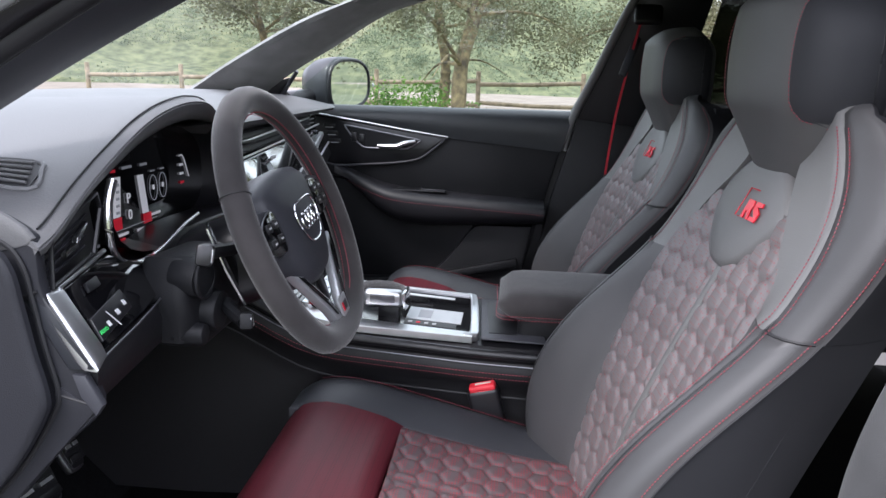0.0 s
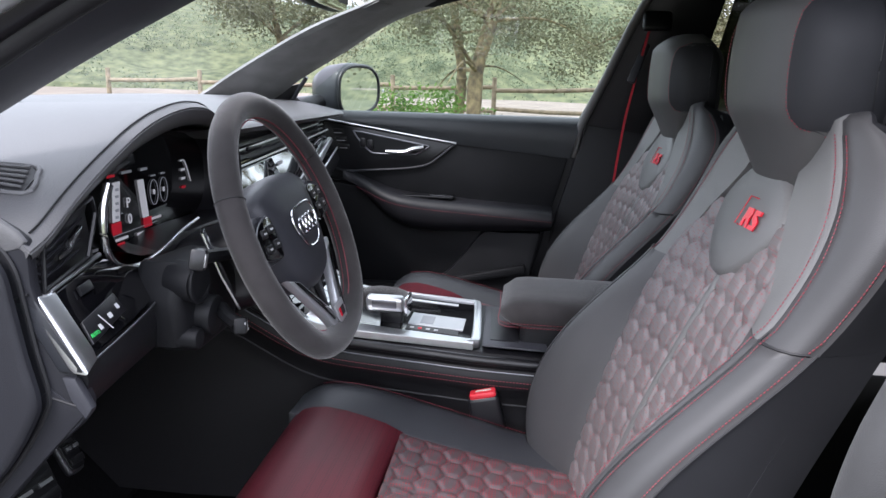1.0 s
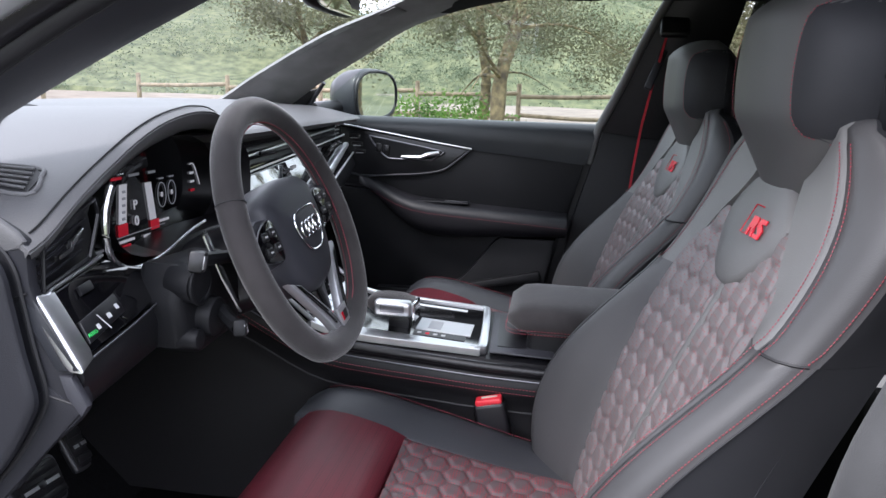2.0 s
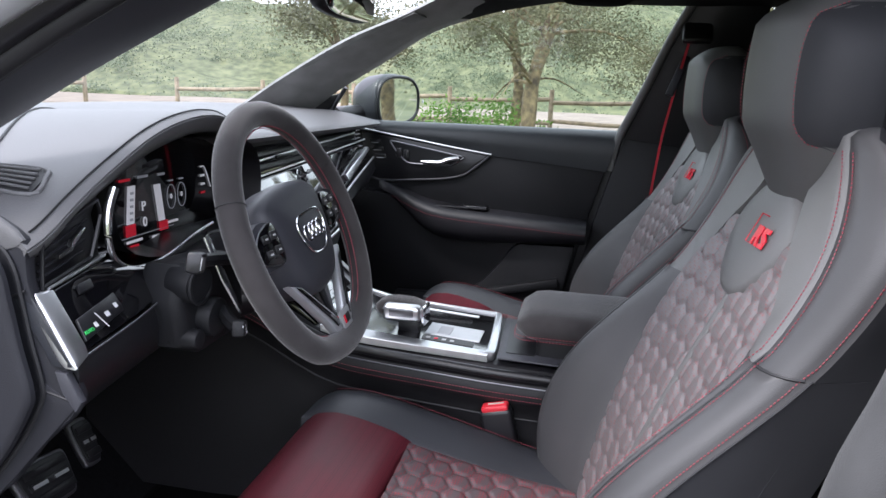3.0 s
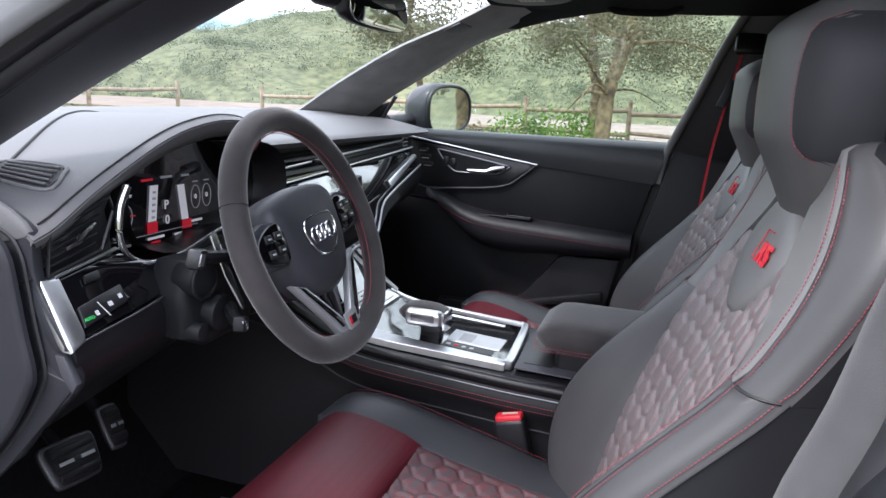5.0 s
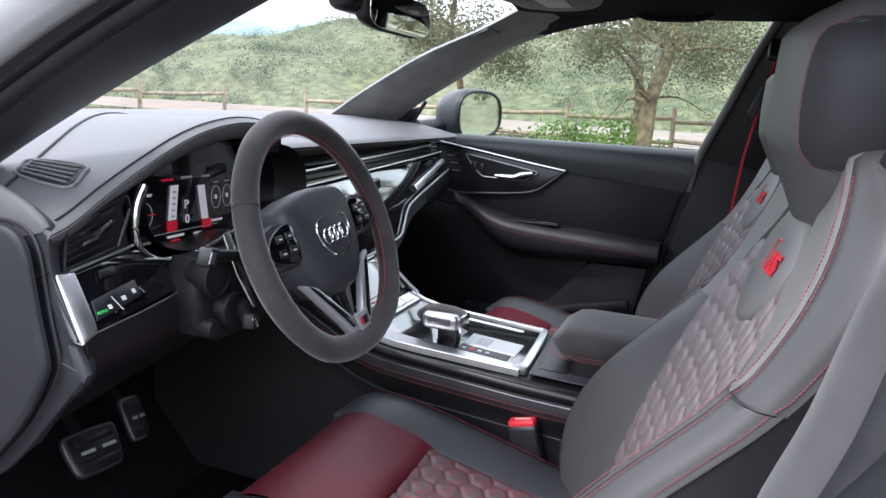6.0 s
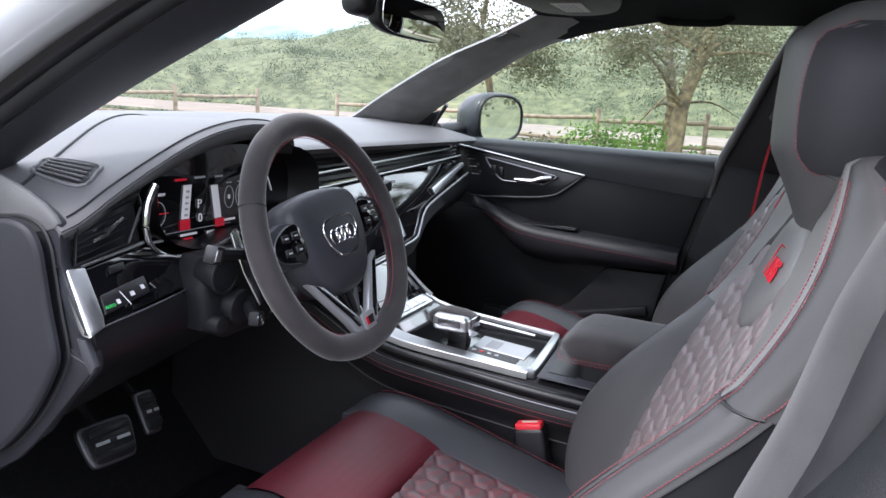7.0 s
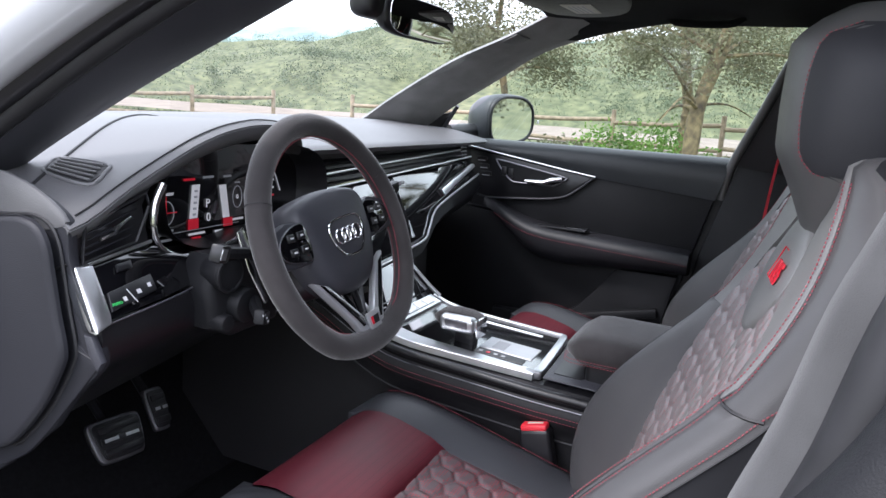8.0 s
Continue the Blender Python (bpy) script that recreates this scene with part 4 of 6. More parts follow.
rr = []
for k in range(96):
    a = 2 * math.pi * k / 96
    u, v = rim(a)
    u2, v2 = rim(a + 0.02)
    t = Vector((u2 - u, v2 - v)).normalized()
    nx, ny = t.y, -t.x
    low = max(0, -math.cos(a) - 0.6)
    ra, rb_ = 0.0158 + 0.004 * low, 0.0158
    rr.append([wp(u + nx * ra * math.cos(b), v + ny * ra * math.cos(b), rb_ * math.sin(b)) for b in [math.pi * 2 * j / 14 for j in range(14)]])
part("rim", grid(rr, close_u=True, close_v=True), SUEDE, wheel, "charcoal suede rim", angle=70)
seam = []
for k in range(-34, 35):
    a = math.pi * k / 40
    u, v = rim(a)
    seam.append(wp(u * 0.889, v * 0.891, -0.005))
part("stitching", stitches(seam, 0.0042, 0.0034, 0.0009), RED, wheel, "red cross stitching inside the rim")
part("stitching", stitches([wp(rim(a)[0] * 0.889, rim(a)[1] * 0.891, 0.003) for a in [math.pi * (k - 36) / 42 for k in range(73)]], 0.0036, 0.0030, 0.0013), RED, wheel)
for a in (-1.12, 1.12):
    u, v = rim(a)
    n = Vector((math.sin(a), math.cos(a)))
    part("rim_seam", tube([wp(u + n.x * 0.0160 * math.cos(b), v + n.y * 0.0160 * math.cos(b), 0.0161 * math.sin(b)) for b in [math.pi * 2 * j / 20 for j in range(20)]], 0.0007, 5, True), SEAL, wheel)
# airbag cover
bag = []
ho = curve([(-0.072, 0.028), (-0.060, 0.052), (0, 0.060), (0.060, 0.052), (0.072, 0.028), (0.064, -0.022), (0.040, -0.060), (0, -0.070), (-0.040, -0.060), (-0.064, -0.022)], 4, True)
for s, w in ((1.0, -0.035), (1.03, -0.015), (1.0, 0.0), (0.9, 0.008), (0.7, 0.013), (0.4, 0.0155), (0.05, 0.016)):
    bag.append([wp(u * s * 1.14, v * s * 1.10, w - 0.004) for u, v in ho])
part("airbag_cover", grid(bag, close_v=True, cap=True), PLASTICG, wheel, "slate airbag cover", angle=70)
eo = curve([(-0.033, 0.020), (-0.018, 0.024), (0.018, 0.024), (0.033, 0.020), (0.039, 0.008), (0.033, -0.010), (0.020, -0.025), (0.0, -0.028), (-0.020, -0.025), (-0.033, -0.010), (-0.039, 0.008)], 3, True)
part("emblem_plate", slab([wp(u * 0.95, v * 0.95, 0.0125) for u, v in eo], tuple(NRM * 0.002), 0.001), PLASTICG, wheel)
part("emblem_frame", tube([wp(u, v, 0.0140) for u, v in eo], 0.0016, 8, True, up=tuple(NRM)), CHROME, wheel, "chrome emblem frame")
for k in range(4):
    cu = -0.0195 + 0.013 * k
    part("emblem_ring", tube([wp(cu + 0.0098 * math.cos(j * math.pi / 10), 0.0 + 0.0098 * math.sin(j * math.pi / 10), 0.0152 + 0.0004 * (k % 2)) for j in range(20)], 0.0013, 6, True, up=tuple(NRM)), CHROME, wheel, "plain chrome emblem ring")
# spokes with button pods
for sgn in (-1, 1):
    sp_ = [(0.060, 0.034), (0.10, 0.040), (0.150, 0.026), (0.152, -0.014), (0.10, -0.018), (0.062, -0.020)]
    part("spoke", slab([wp(sgn * u, v, -0.016) for u, v in sp_], tuple(NRM * 0.016), 0.005), PLASTICG, wheel)
    po = curve([(0.072, 0.030), (0.10, 0.032), (0.126, 0.018), (0.128, -0.002), (0.10, -0.012), (0.074, -0.012)], 3, True)
    part("button_pod", slab([wp(sgn * u, v, -0.001) for u, v in po], tuple(NRM * 0.006), 0.002), GLOSS, wheel, "gloss black button pod")
    part("pod_trim", tube([wp(sgn * u, v, 0.003) for u, v in po[:14]], 0.0010, 6), STEEL, wheel)
    for i, (u, v) in enumerate(((0.086, 0.020), (0.106, 0.020), (0.086, 0.002), (0.108, 0.002))):
        part("button", box(wp(sgn * u, v, 0.0055), (0.014, 0.003, 0.010), 0.001, 1, (-22, 0, 0)), SATIN, wheel)
        part("button_mark", box(wp(sgn * u, v, 0.0074), (0.006, 0.0006, 0.002), 0, 1, (-22, 0, 0)), PRINT, wheel)
# lower twin spoke in metal
for sgn in (-1, 1):
    arm_ = [(0.088, -0.042), (0.060, -0.054), (0.012, -0.114), (0.008, -0.136), (0.026, -0.137), (0.040, -0.112)]
    part("lower_spoke", slab([wp(sgn * u, v, 0.000 + 0.004 * (v < -0.1)) for u, v in arm_], tuple(NRM * -0.012), 0.003), SPOKE, wheel, "silver lower spoke")
    inl = [(0.079, -0.048), (0.066, -0.054), (0.020, -0.114), (0.018, -0.124), (0.025, -0.124), (0.034, -0.110)]
    part("lower_spoke_inlay", slab([wp(sgn * u, v, 0.0008 + 0.004 * (v < -0.1)) for u, v in inl], tuple(NRM * 0.0012), 0.0008), GLOSS, wheel, "gloss black spoke inlay")
part("spoke_infill", slab([wp(-0.036, -0.055, -0.010), wp(0.036, -0.055, -0.010), wp(0.010, -0.115, -0.008), wp(-0.010, -0.115, -0.008)], tuple(NRM * -0.006), 0.002), GLOSS, wheel)
part("spoke_rib", slab([wp(-0.006, -0.058, -0.006), wp(0.006, -0.058, -0.006), wp(0.004, -0.11, -0.005), wp(-0.004, -0.11, -0.005)], tuple(NRM * -0.006), 0.002), SATIN, wheel)
part("badge", slab([wp(-0.017, -0.110, 0.006), wp(0.017, -0.110, 0.006), wp(0.014, -0.134, 0.005), wp(-0.014, -0.134, 0.005)], tuple(NRM * 0.0035), 0.001), SPOKE, wheel, "small metal badge")
part("badge_mark", slab([wp(-0.004, -0.117, 0.0096), wp(0.009, -0.117, 0.0096), wp(0.008, -0.128, 0.009), wp(-0.004, -0.128, 0.009)], tuple(NRM * 0.0008), 0), SATIN, wheel)
part("badge_mark", slab([wp(-0.010, -0.117, 0.0096), wp(-0.0048, -0.117, 0.0096), wp(-0.0048, -0.128, 0.009), wp(-0.009, -0.128, 0.009)], tuple(NRM * 0.0008), 0), REDGLOSS, wheel)
# shift paddles behind the rim
for sgn in (-1, 1):
    part("shift_paddle", slab([wp(sgn * 0.118, 0.052, -0.052), wp(sgn * 0.137, 0.048, -0.046), wp(sgn * 0.141, 0.0, -0.046), wp(sgn * 0.132, -0.045, -0.048), wp(sgn * 0.122, -0.045, -0.052)], tuple(NRM * 0.004), 0.0015), CHROME, wheel, "metal shift paddle")

# ---- steering column with stalks and starter ----
col = thing("steering_column", "black steering column shroud with control stalks", "steering column", (-0.378, 0.12, 0.95))
cs = []
for w, s in ((-0.028, 0.70), (-0.05, 0.85), (-0.09, 0.88), (-0.14, 0.9), (-0.20, 0.9)):
    cs.append([wp(0.075 * s * math.copysign(abs(math.cos(a)) ** 0.7, math.cos(a)), -0.02 + 0.062 * s * math.copysign(abs(math.sin(a)) ** 0.7, math.sin(a)), w) for a in [2 * math.pi * k / 24 for k in range(24)]])
part("shroud", grid(cs, close_v=True, cap=True), SATIN, col, "black column shroud", angle=60)
part("lower_shroud", slab([(-0.545, 0.076, 0.992), (-0.47, 0.064, 0.992), (-0.43, 0.062, 0.95), (-0.44, 0.070, 0.888), (-0.520, 0.073, 0.884), (-0.552, 0.078, 0.900), (-0.562, 0.078, 0.955)], (0, 0.055, 0.0), 0.012, 3), PLASTIC, col)
part("stalk", tube(curve([(-0.47, 0.06, 0.985), (-0.52, 0.055, 0.995), (-0.565, 0.05, 1.004)], 4), 0.0075, 8), PLASTIC, col, "black column stalk")
part("stalk_end", box((-0.577, 0.044, 1.006), (0.026, 0.016, 0.022), 0.004, 2, (10, 12, 20)), SATIN, col, "square stalk end")
part("stalk_face", box((-0.580, 0.035, 1.006), (0.014, 0.002, 0.014), 0.001, 1, (10, 12, 20)), ALU, col)
part("wiper_stalk", tube(curve([(-0.28, 0.06, 1.0), (-0.22, 0.055, 1.035), (-0.185, 0.055, 1.045)], 4), 0.007, 8), SATIN, col)
part("stalk_end", box((-0.185, 0.052, 1.046), (0.04, 0.016, 0.018), 0.004, 2, (0, -10, 0)), PLASTIC, col)
part("socket", rod((-0.540, 0.064, 0.970), (-0.535, 0.095, 0.972), 0.021, 0.021, 28, 0.003), PLASTIC, col, "round black socket")
part("socket_ring", tube([(-0.540 + 0.020 * math.cos(k * math.pi / 14), 0.0635, 0.970 + 0.020 * math.sin(k * math.pi / 14)) for k in range(28)], 0.0025, 8, True, up=(0, 1, 0)), PLASTIC, col)
part("rotary", rod((-0.51, 0.060, 0.925), (-0.51, 0.090, 0.927), 0.022, 0.024, 28, 0.003), PLASTIC, col)
part("cruise_stalk", tube(curve([(-0.50, 0.06, 0.93), (-0.515, 0.045, 0.925), (-0.525, 0.03, 0.92)], 4), 0.008, 8), PLASTIC, col)
part("cruise_stalk_end", box((-0.527, 0.026, 0.921), (0.022, 0.014, 0.018), 0.003, 2, (0, 15, 20)), PLASTIC, col)
for k in range(3):
    part("stalk_mark", box((-0.532 + 0.004 * k, 0.0178 + 0.001 * k, 0.926 - 0.005 * k), (0.005, 0.001, 0.0025), 0), PRINT, col)
part("small_knob", rod((-0.540, 0.066, 0.908), (-0.540, 0.10, 0.909), 0.011, 0.014, 20, 0.002), PLASTIC, col)

# ---- pedals ----
for nm, lab, c, w, h, tilt in (("brake_pedal", "brushed steel brake pedal with black rubber bars", (-0.486, 0.335, 0.660), 0.092, 0.066, -32), ("accelerator_pedal", "brushed steel accelerator pedal with rubber bars", (-0.408, 0.338, 0.676), 0.036, 0.070, -28)):
    pd = thing(nm, lab, "pedal", c)
    q = Matrix.Translation(c) @ Euler((radians(tilt), radians(6), 0)).to_matrix().to_4x4()
    edge = curve([(-w / 2, h * 0.42), (-w * 0.3, h * 0.5), (w * 0.3, h * 0.5), (w / 2, h * 0.42), (w * 0.49, 0), (w * 0.42, -h * 0.42), (w * 0.25, -h * 0.5), (-w * 0.25, -h * 0.5), (-w * 0.42, -h * 0.42), (-w * 0.49, 0)], 3, True)
    part("plate", slab([q @ Vector((u, 0, v)) for u, v in edge], tuple(q.to_3x3() @ Vector((0, 0.010, 0))), 0.003), STEEL, pd, "brushed steel plate")
    part("rubber_pad", slab([q @ Vector((u * 0.88, -0.0008, v * 0.86)) for u, v in edge], tuple(q.to_3x3() @ Vector((0, -0.003, 0))), 0.001), SATIN, pd, "black rubber pad")
    for k in (-1, 0, 1):
        part("rubber_bar", slab([q @ Vector((u, -0.0045, k * h * 0.26 + v)) for u, v in ((-w * 0.38, -0.005), (w * 0.38, -0.005), (w * 0.38, 0.005), (-w * 0.38, 0.005))], tuple(q.to_3x3() @ Vector((0, -0.003, 0))), 0.001), SATIN, pd, "black rubber grip bar")
    for k in (-1, 1):
        part("rib", slab([q @ Vector((k * w * 0.2 + u, -0.0078, v)) for u, v in ((-w * 0.13, -0.0025), (w * 0.13, -0.0025), (w * 0.13, 0.0025), (-w * 0.13, 0.0025))], tuple(q.to_3x3() @ Vector((0, -0.001, 0))), 0), ALU, pd)
    part("lever", tube([q @ Vector((0, 0.008, 0)), q @ Vector((0.01, 0.06, 0.11))], 0.008, 8), SATIN, pd)

# ---- centre console ----
con = thing("centre_console", "centre console with aluminium frame and black glass", "console", (0, -0.05, 0.6))


def con_z(y):
    return smooth(y, [(-0.40, 0.752), (-0.2, 0.757), (0.0, 0.770), (0.05, 0.775), (0.10, 0.79), (0.22, 0.86), (0.30, 0.88)], 0.012)


sl = []
for i in range(31):
    y = 0.55 - 0.97 * i / 30
    z = con_z(min(y, 0.30)) - 0.012
    f = min(1, max(0, (y - 0.02) / 0.28))
    o = 0.02 * f
    sl.append([(-0.118 - o, y, z), (-0.136 - o, y, z - 0.003), (-0.142 - o, y, z - 0.012), (-0.137 - o, y, z - 0.020), (-0.140 - o, y, z - 0.024), (-0.146 - o, y, z - 0.036), (-0.143 - o, y, z - 0.052), (-0.136 - o, y, z - 0.060), (-0.128 - o, y, z - 0.085), (-0.128 - o, y, z - 0.12), (-0.14 - o, y, 0.45)])
part("driver_side", grid(sl), FLANK, con, "padded console flank", angle=50)
part("passenger_side", grid([[(-p[0], p[1], p[2]) for p in r] for r in sl]), PLASTIC, con, angle=50)
part("side_rail", tube([(r[1][0] - 0.001, r[1][1], r[1][2] - 0.004) for r in sl[4:]], 0.008, 10), SATIN, con, "satin black side rail")
part("rail_edge", tube([(r[4][0] - 0.004, r[4][1], r[4][2] + 0.002) for r in sl[7:]], 0.0011, 6), STEEL, con, "fine steel edge")
for k, m in ((5, 0.0), (6, 0.006)):
    part("stitching", stitches([(r[k][0] - 0.0012, r[k][1], r[k][2] + m) for r in sl[3:]], 0.0055, 0.004, 0.0009), RED, con, "red seam thread")
part("side_gap", tube([(r[8][0] - 0.001, r[8][1], r[8][2]) for r in sl], 0.002, 6), SEAL, con)
deck = [[(x, 0.30 - 0.72 * i / 30, con_z(0.30 - 0.72 * i / 30) - 0.012) for x in (-0.12 - 0.02 * min(1, max(0, (0.28 - 0.72 * i / 30) / 0.28)), -0.06, 0, 0.06, 0.12)] for i in range(31)]
part("deck", grid(deck), SATIN, con, "black console deck")


def ct(x, y, lift=0.0):
    return (x, y, con_z(y) + lift)


def plate(x0, x1, y0, y1, lift, d, n=10, x0b=None, x1b=None):
    """A plate that follows the deck from y0 to y1."""
    rows = []
    for k in range(n + 1):
        y = y0 + (y1 - y0) * k / n
        a = x0 + ((x0b if x0b is not None else x0) - x0) * k / n
        b = x1 + ((x1b if x1b is not None else x1) - x1) * k / n
        rows.append([ct(a, y, lift - d), ct(a, y, lift - 0.001), ct(a + 0.001, y, lift), ct(b - 0.001, y, lift), ct(b, y, lift - 0.001), ct(b, y, lift - d)])
    return grid(rows, close_v=True, cap=True)


part("frame_rail", plate(-0.136, -0.094, 0.090, -0.195, 0.002, 0.012, 14, -0.119, -0.097), ALU, con, "brushed aluminium side rail")
part("frame_rail", plate(0.100, 0.110, 0.10, -0.185, 0.003, 0.012), ALU, con, "brushed aluminium side rail")
part("frame_rail", slab(curve([ct(-0.115, -0.178, 0.004), ct(-0.108, -0.198, 0.004), ct(-0.085, -0.206, 0.004), ct(0.085, -0.194, 0.004), ct(0.108, -0.184, 0.004), ct(0.108, -0.174, 0.004), ct(0.085, -0.180, 0.004), ct(-0.085, -0.190, 0.004), ct(-0.10, -0.182, 0.004)], 3, True), (0, 0, -0.016), 0.003), ALU, con, "aluminium rear edge")
part("glass_deck", plate(-0.098, 0.101, 0.075, -0.188, -0.001, 0.008, 12), GLOSS, con, "black glass selector deck")
part("shift_field", plate(-0.060, 0.000, -0.075, -0.172, 0.0008, 0.002), SPOKE, con, "silver touch field")
part("shift_window", plate(-0.052, -0.012, -0.095, -0.118, 0.0016, 0.001), GREYINK, con)
part("button_row", plate(-0.088, -0.066, -0.075, -0.165, 0.0006, 0.002), SATIN, con)
for k, m in enumerate((PRINT, REDGLOSS, PRINT, PRINT)):
    part("button_mark", box(ct(-0.078, -0.085 - 0.014 * k, 0.0012), (0.006, 0.007, 0.0008), 0), m, con)
part("slot_line", plate(0.070, 0.078, 0.02, -0.15, 0.0008, 0.002), ALU, con)
part("button_bank", plate(-0.10, 0.09, 0.100, 0.074, 0.006, 0.012, 5, -0.092, 0.085), ALU, con, "silver switch bank")
for k in range(4):
    part("bank_key", plate(-0.065 + 0.034 * k, -0.036 + 0.034 * k, 0.097, 0.080, 0.0085, 0.004, 3), ALU, con)
part("start_button", rod(ct(-0.085, 0.082, 0.004), ct(-0.086, 0.079, 0.010), 0.011, 0.011, 20, 0.002), SATIN, con, "start button with red ring")
part("start_ring", tube([ct(-0.0855 + 0.0115 * math.cos(k * math.pi / 10), 0.080 + 0.0115 * math.sin(k * math.pi / 10), 0.0085) for k in range(20)], 0.0012, 6, True), REDGLOSS, con)
# lower touch display on its slope
ls = [(-0.115, 0.108, 0.798), (0.092, 0.108, 0.808), (0.100, 0.216, 0.895), (-0.105, 0.216, 0.885)]
part("lower_screen", slab(ls, (0, 0.006, -0.010), 0.002), SCREEN, con, "reflective lower touch display")
part("screen_frame", tube([(0.100, 0.085, 0.795), (0.100, 0.108, 0.811), (0.108, 0.220, 0.900)], 0.004, 8), ALU, con, "aluminium screen edge")
part("screen_frame", tube([(-0.128, 0.085, 0.785), (-0.122, 0.108, 0.800), (-0.112, 0.220, 0.888)], 0.004, 8), ALU, con)
part("climate_line", box((-0.01, 0.119, 0.8125), (0.19, 0.001, 0.0015), 0), PRINT, con)
for k in range(5):
    part("climate_mark", box((-0.08 + 0.035 * k, 0.112, 0.8075), (0.008, 0.002, 0.002), 0), REDGLOSS if k in (1, 4) else PRINT, con)
part("screen_bezel", slab([(-0.125, 0.10, 0.785), (0.105, 0.10, 0.795), (0.115, 0.232, 0.896), (-0.12, 0.232, 0.886)], (0, 0.02, -0.03), 0.003), GLOSS, con)
# rear tray behind the deck
part("tray", slab([ct(-0.11, -0.21, -0.006), ct(0.10, -0.20, -0.006), ct(0.10, -0.30, -0.006), ct(-0.11, -0.32, -0.006)], (0, 0, 0.004), 0.002), PLASTICG, con, "grey cup holder tray")
part("cup_well", slab([ct(-0.085, -0.222, -0.0015), ct(0.08, -0.212, -0.0015), ct(0.08, -0.27, -0.0015), ct(-0.085, -0.27, -0.0015)], (0, 0, 0.001), 0), SATIN, con)

# gear selector
gs = thing("gear_selector", "polished metal gear selector with dark suede grip", "gear selector", (-0.09, -0.02, 0.77))
part("gate", slab([ct(-0.092, 0.028, 0.001), ct(-0.02, 0.030, 0.001), ct(-0.02, -0.072, 0.001), ct(-0.092, -0.074, 0.001)], (0, 0, 0.004), 0.002), CHROME, gs, "chrome selector gate")
part("gate_well", slab([ct(-0.084, 0.020, 0.0055), ct(-0.028, 0.022, 0.0055), ct(-0.028, -0.064, 0.0055), ct(-0.084, -0.066, 0.0055)], (0, 0, 0.0008), 0), SATIN, gs)
part("neck", box((-0.058, -0.03, 0.792), (0.03, 0.045, 0.05), 0.006, 2), SATIN, gs)
gx = []
for i, (y, h, w) in enumerate(((0.045, 0.008, 0.026), (0.030, 0.020, 0.036), (0.0, 0.024, 0.040), (-0.04, 0.022, 0.039), (-0.065, 0.014, 0.034), (-0.072, 0.006, 0.028))):
    gx.append([(-0.056 + w * 0.8 * math.copysign(abs(math.cos(a)) ** 0.5, math.cos(a)), y * 0.85, 0.828 + h * 0.8 * math.copysign(abs(math.sin(a)) ** 0.6, math.sin(a))) for a in [2 * math.pi * k / 20 for k in range(20)]])
part("grip", grid(gx, close_v=True, cap=True), SUEDE, gs, "dark suede grip", angle=60)
part("grip_frame", box((-0.088, -0.022, 0.826), (0.026, 0.078, 0.034), 0.009, 3, (0, -8, 0)), ALU, gs, "polished metal grip flank")
part("grip_inlay", box((-0.1015, -0.022, 0.828), (0.004, 0.05, 0.016), 0.003, 2, (0, -8, 0)), STEEL, gs)
part("grip_end", slab([(-0.094, -0.060, 0.839), (-0.042, -0.062, 0.839), (-0.047, -0.064, 0.80), (-0.088, -0.061, 0.80)], (0, -0.006, 0), 0.002), CHROME, gs)

gs.location = (-0.078, -0.036, 0.757)
gs.scale = (0.86, 0.86, 0.86)

# centre armrest
aw = []
for i in range(15):
    t = i / 14
    y = -0.236 - 0.30 * t
    e = min(1, (t / 0.10)) ** 0.5 if t < 0.10 else 1
    hw, zt, zb = 0.072 + 0.020 * e, 0.829 - 0.018 * (1 - e), 0.775 + 0.016 * (1 - e)
    aw.append([(hw * math.copysign(abs(math.cos(a)) ** 0.45, math.cos(a)), y, (zt + zb) / 2 + (zt - zb) / 2 * math.copysign(abs(math.sin(a)) ** 0.55, math.sin(a))) for a in [2 * math.pi * k / 28 for k in range(28)]])
arm = part("armrest_pad", grid(aw, close_v=True, cap=True), SUEDE, con, "charcoal suede armrest with red double seam", angle=60)
path = curve([(0.080, -0.230, 0.792), (0.0, -0.233, 0.790), (-0.068, -0.233, 0.790), (-0.0895, -0.243, 0.790), (-0.0945, -0.27, 0.790), (-0.0945, -0.4, 0.790), (-0.0945, -0.52, 0.790)], 5)
part("stitching", stitches(path, 0.0055, 0.004, 0.0009), RED, arm, "red seam thread")
part("stitching", stitches([(x, y, z - 0.006) for x, y, z in path], 0.0055, 0.004, 0.0009), RED, arm)
part("stem_box", box((0, -0.42, 0.75), (0.16, 0.30, 0.09), 0.012, 3), PLASTIC, con, "black armrest base")

# ---- seats ----
CX = -0.37
SHEAR = 0.10


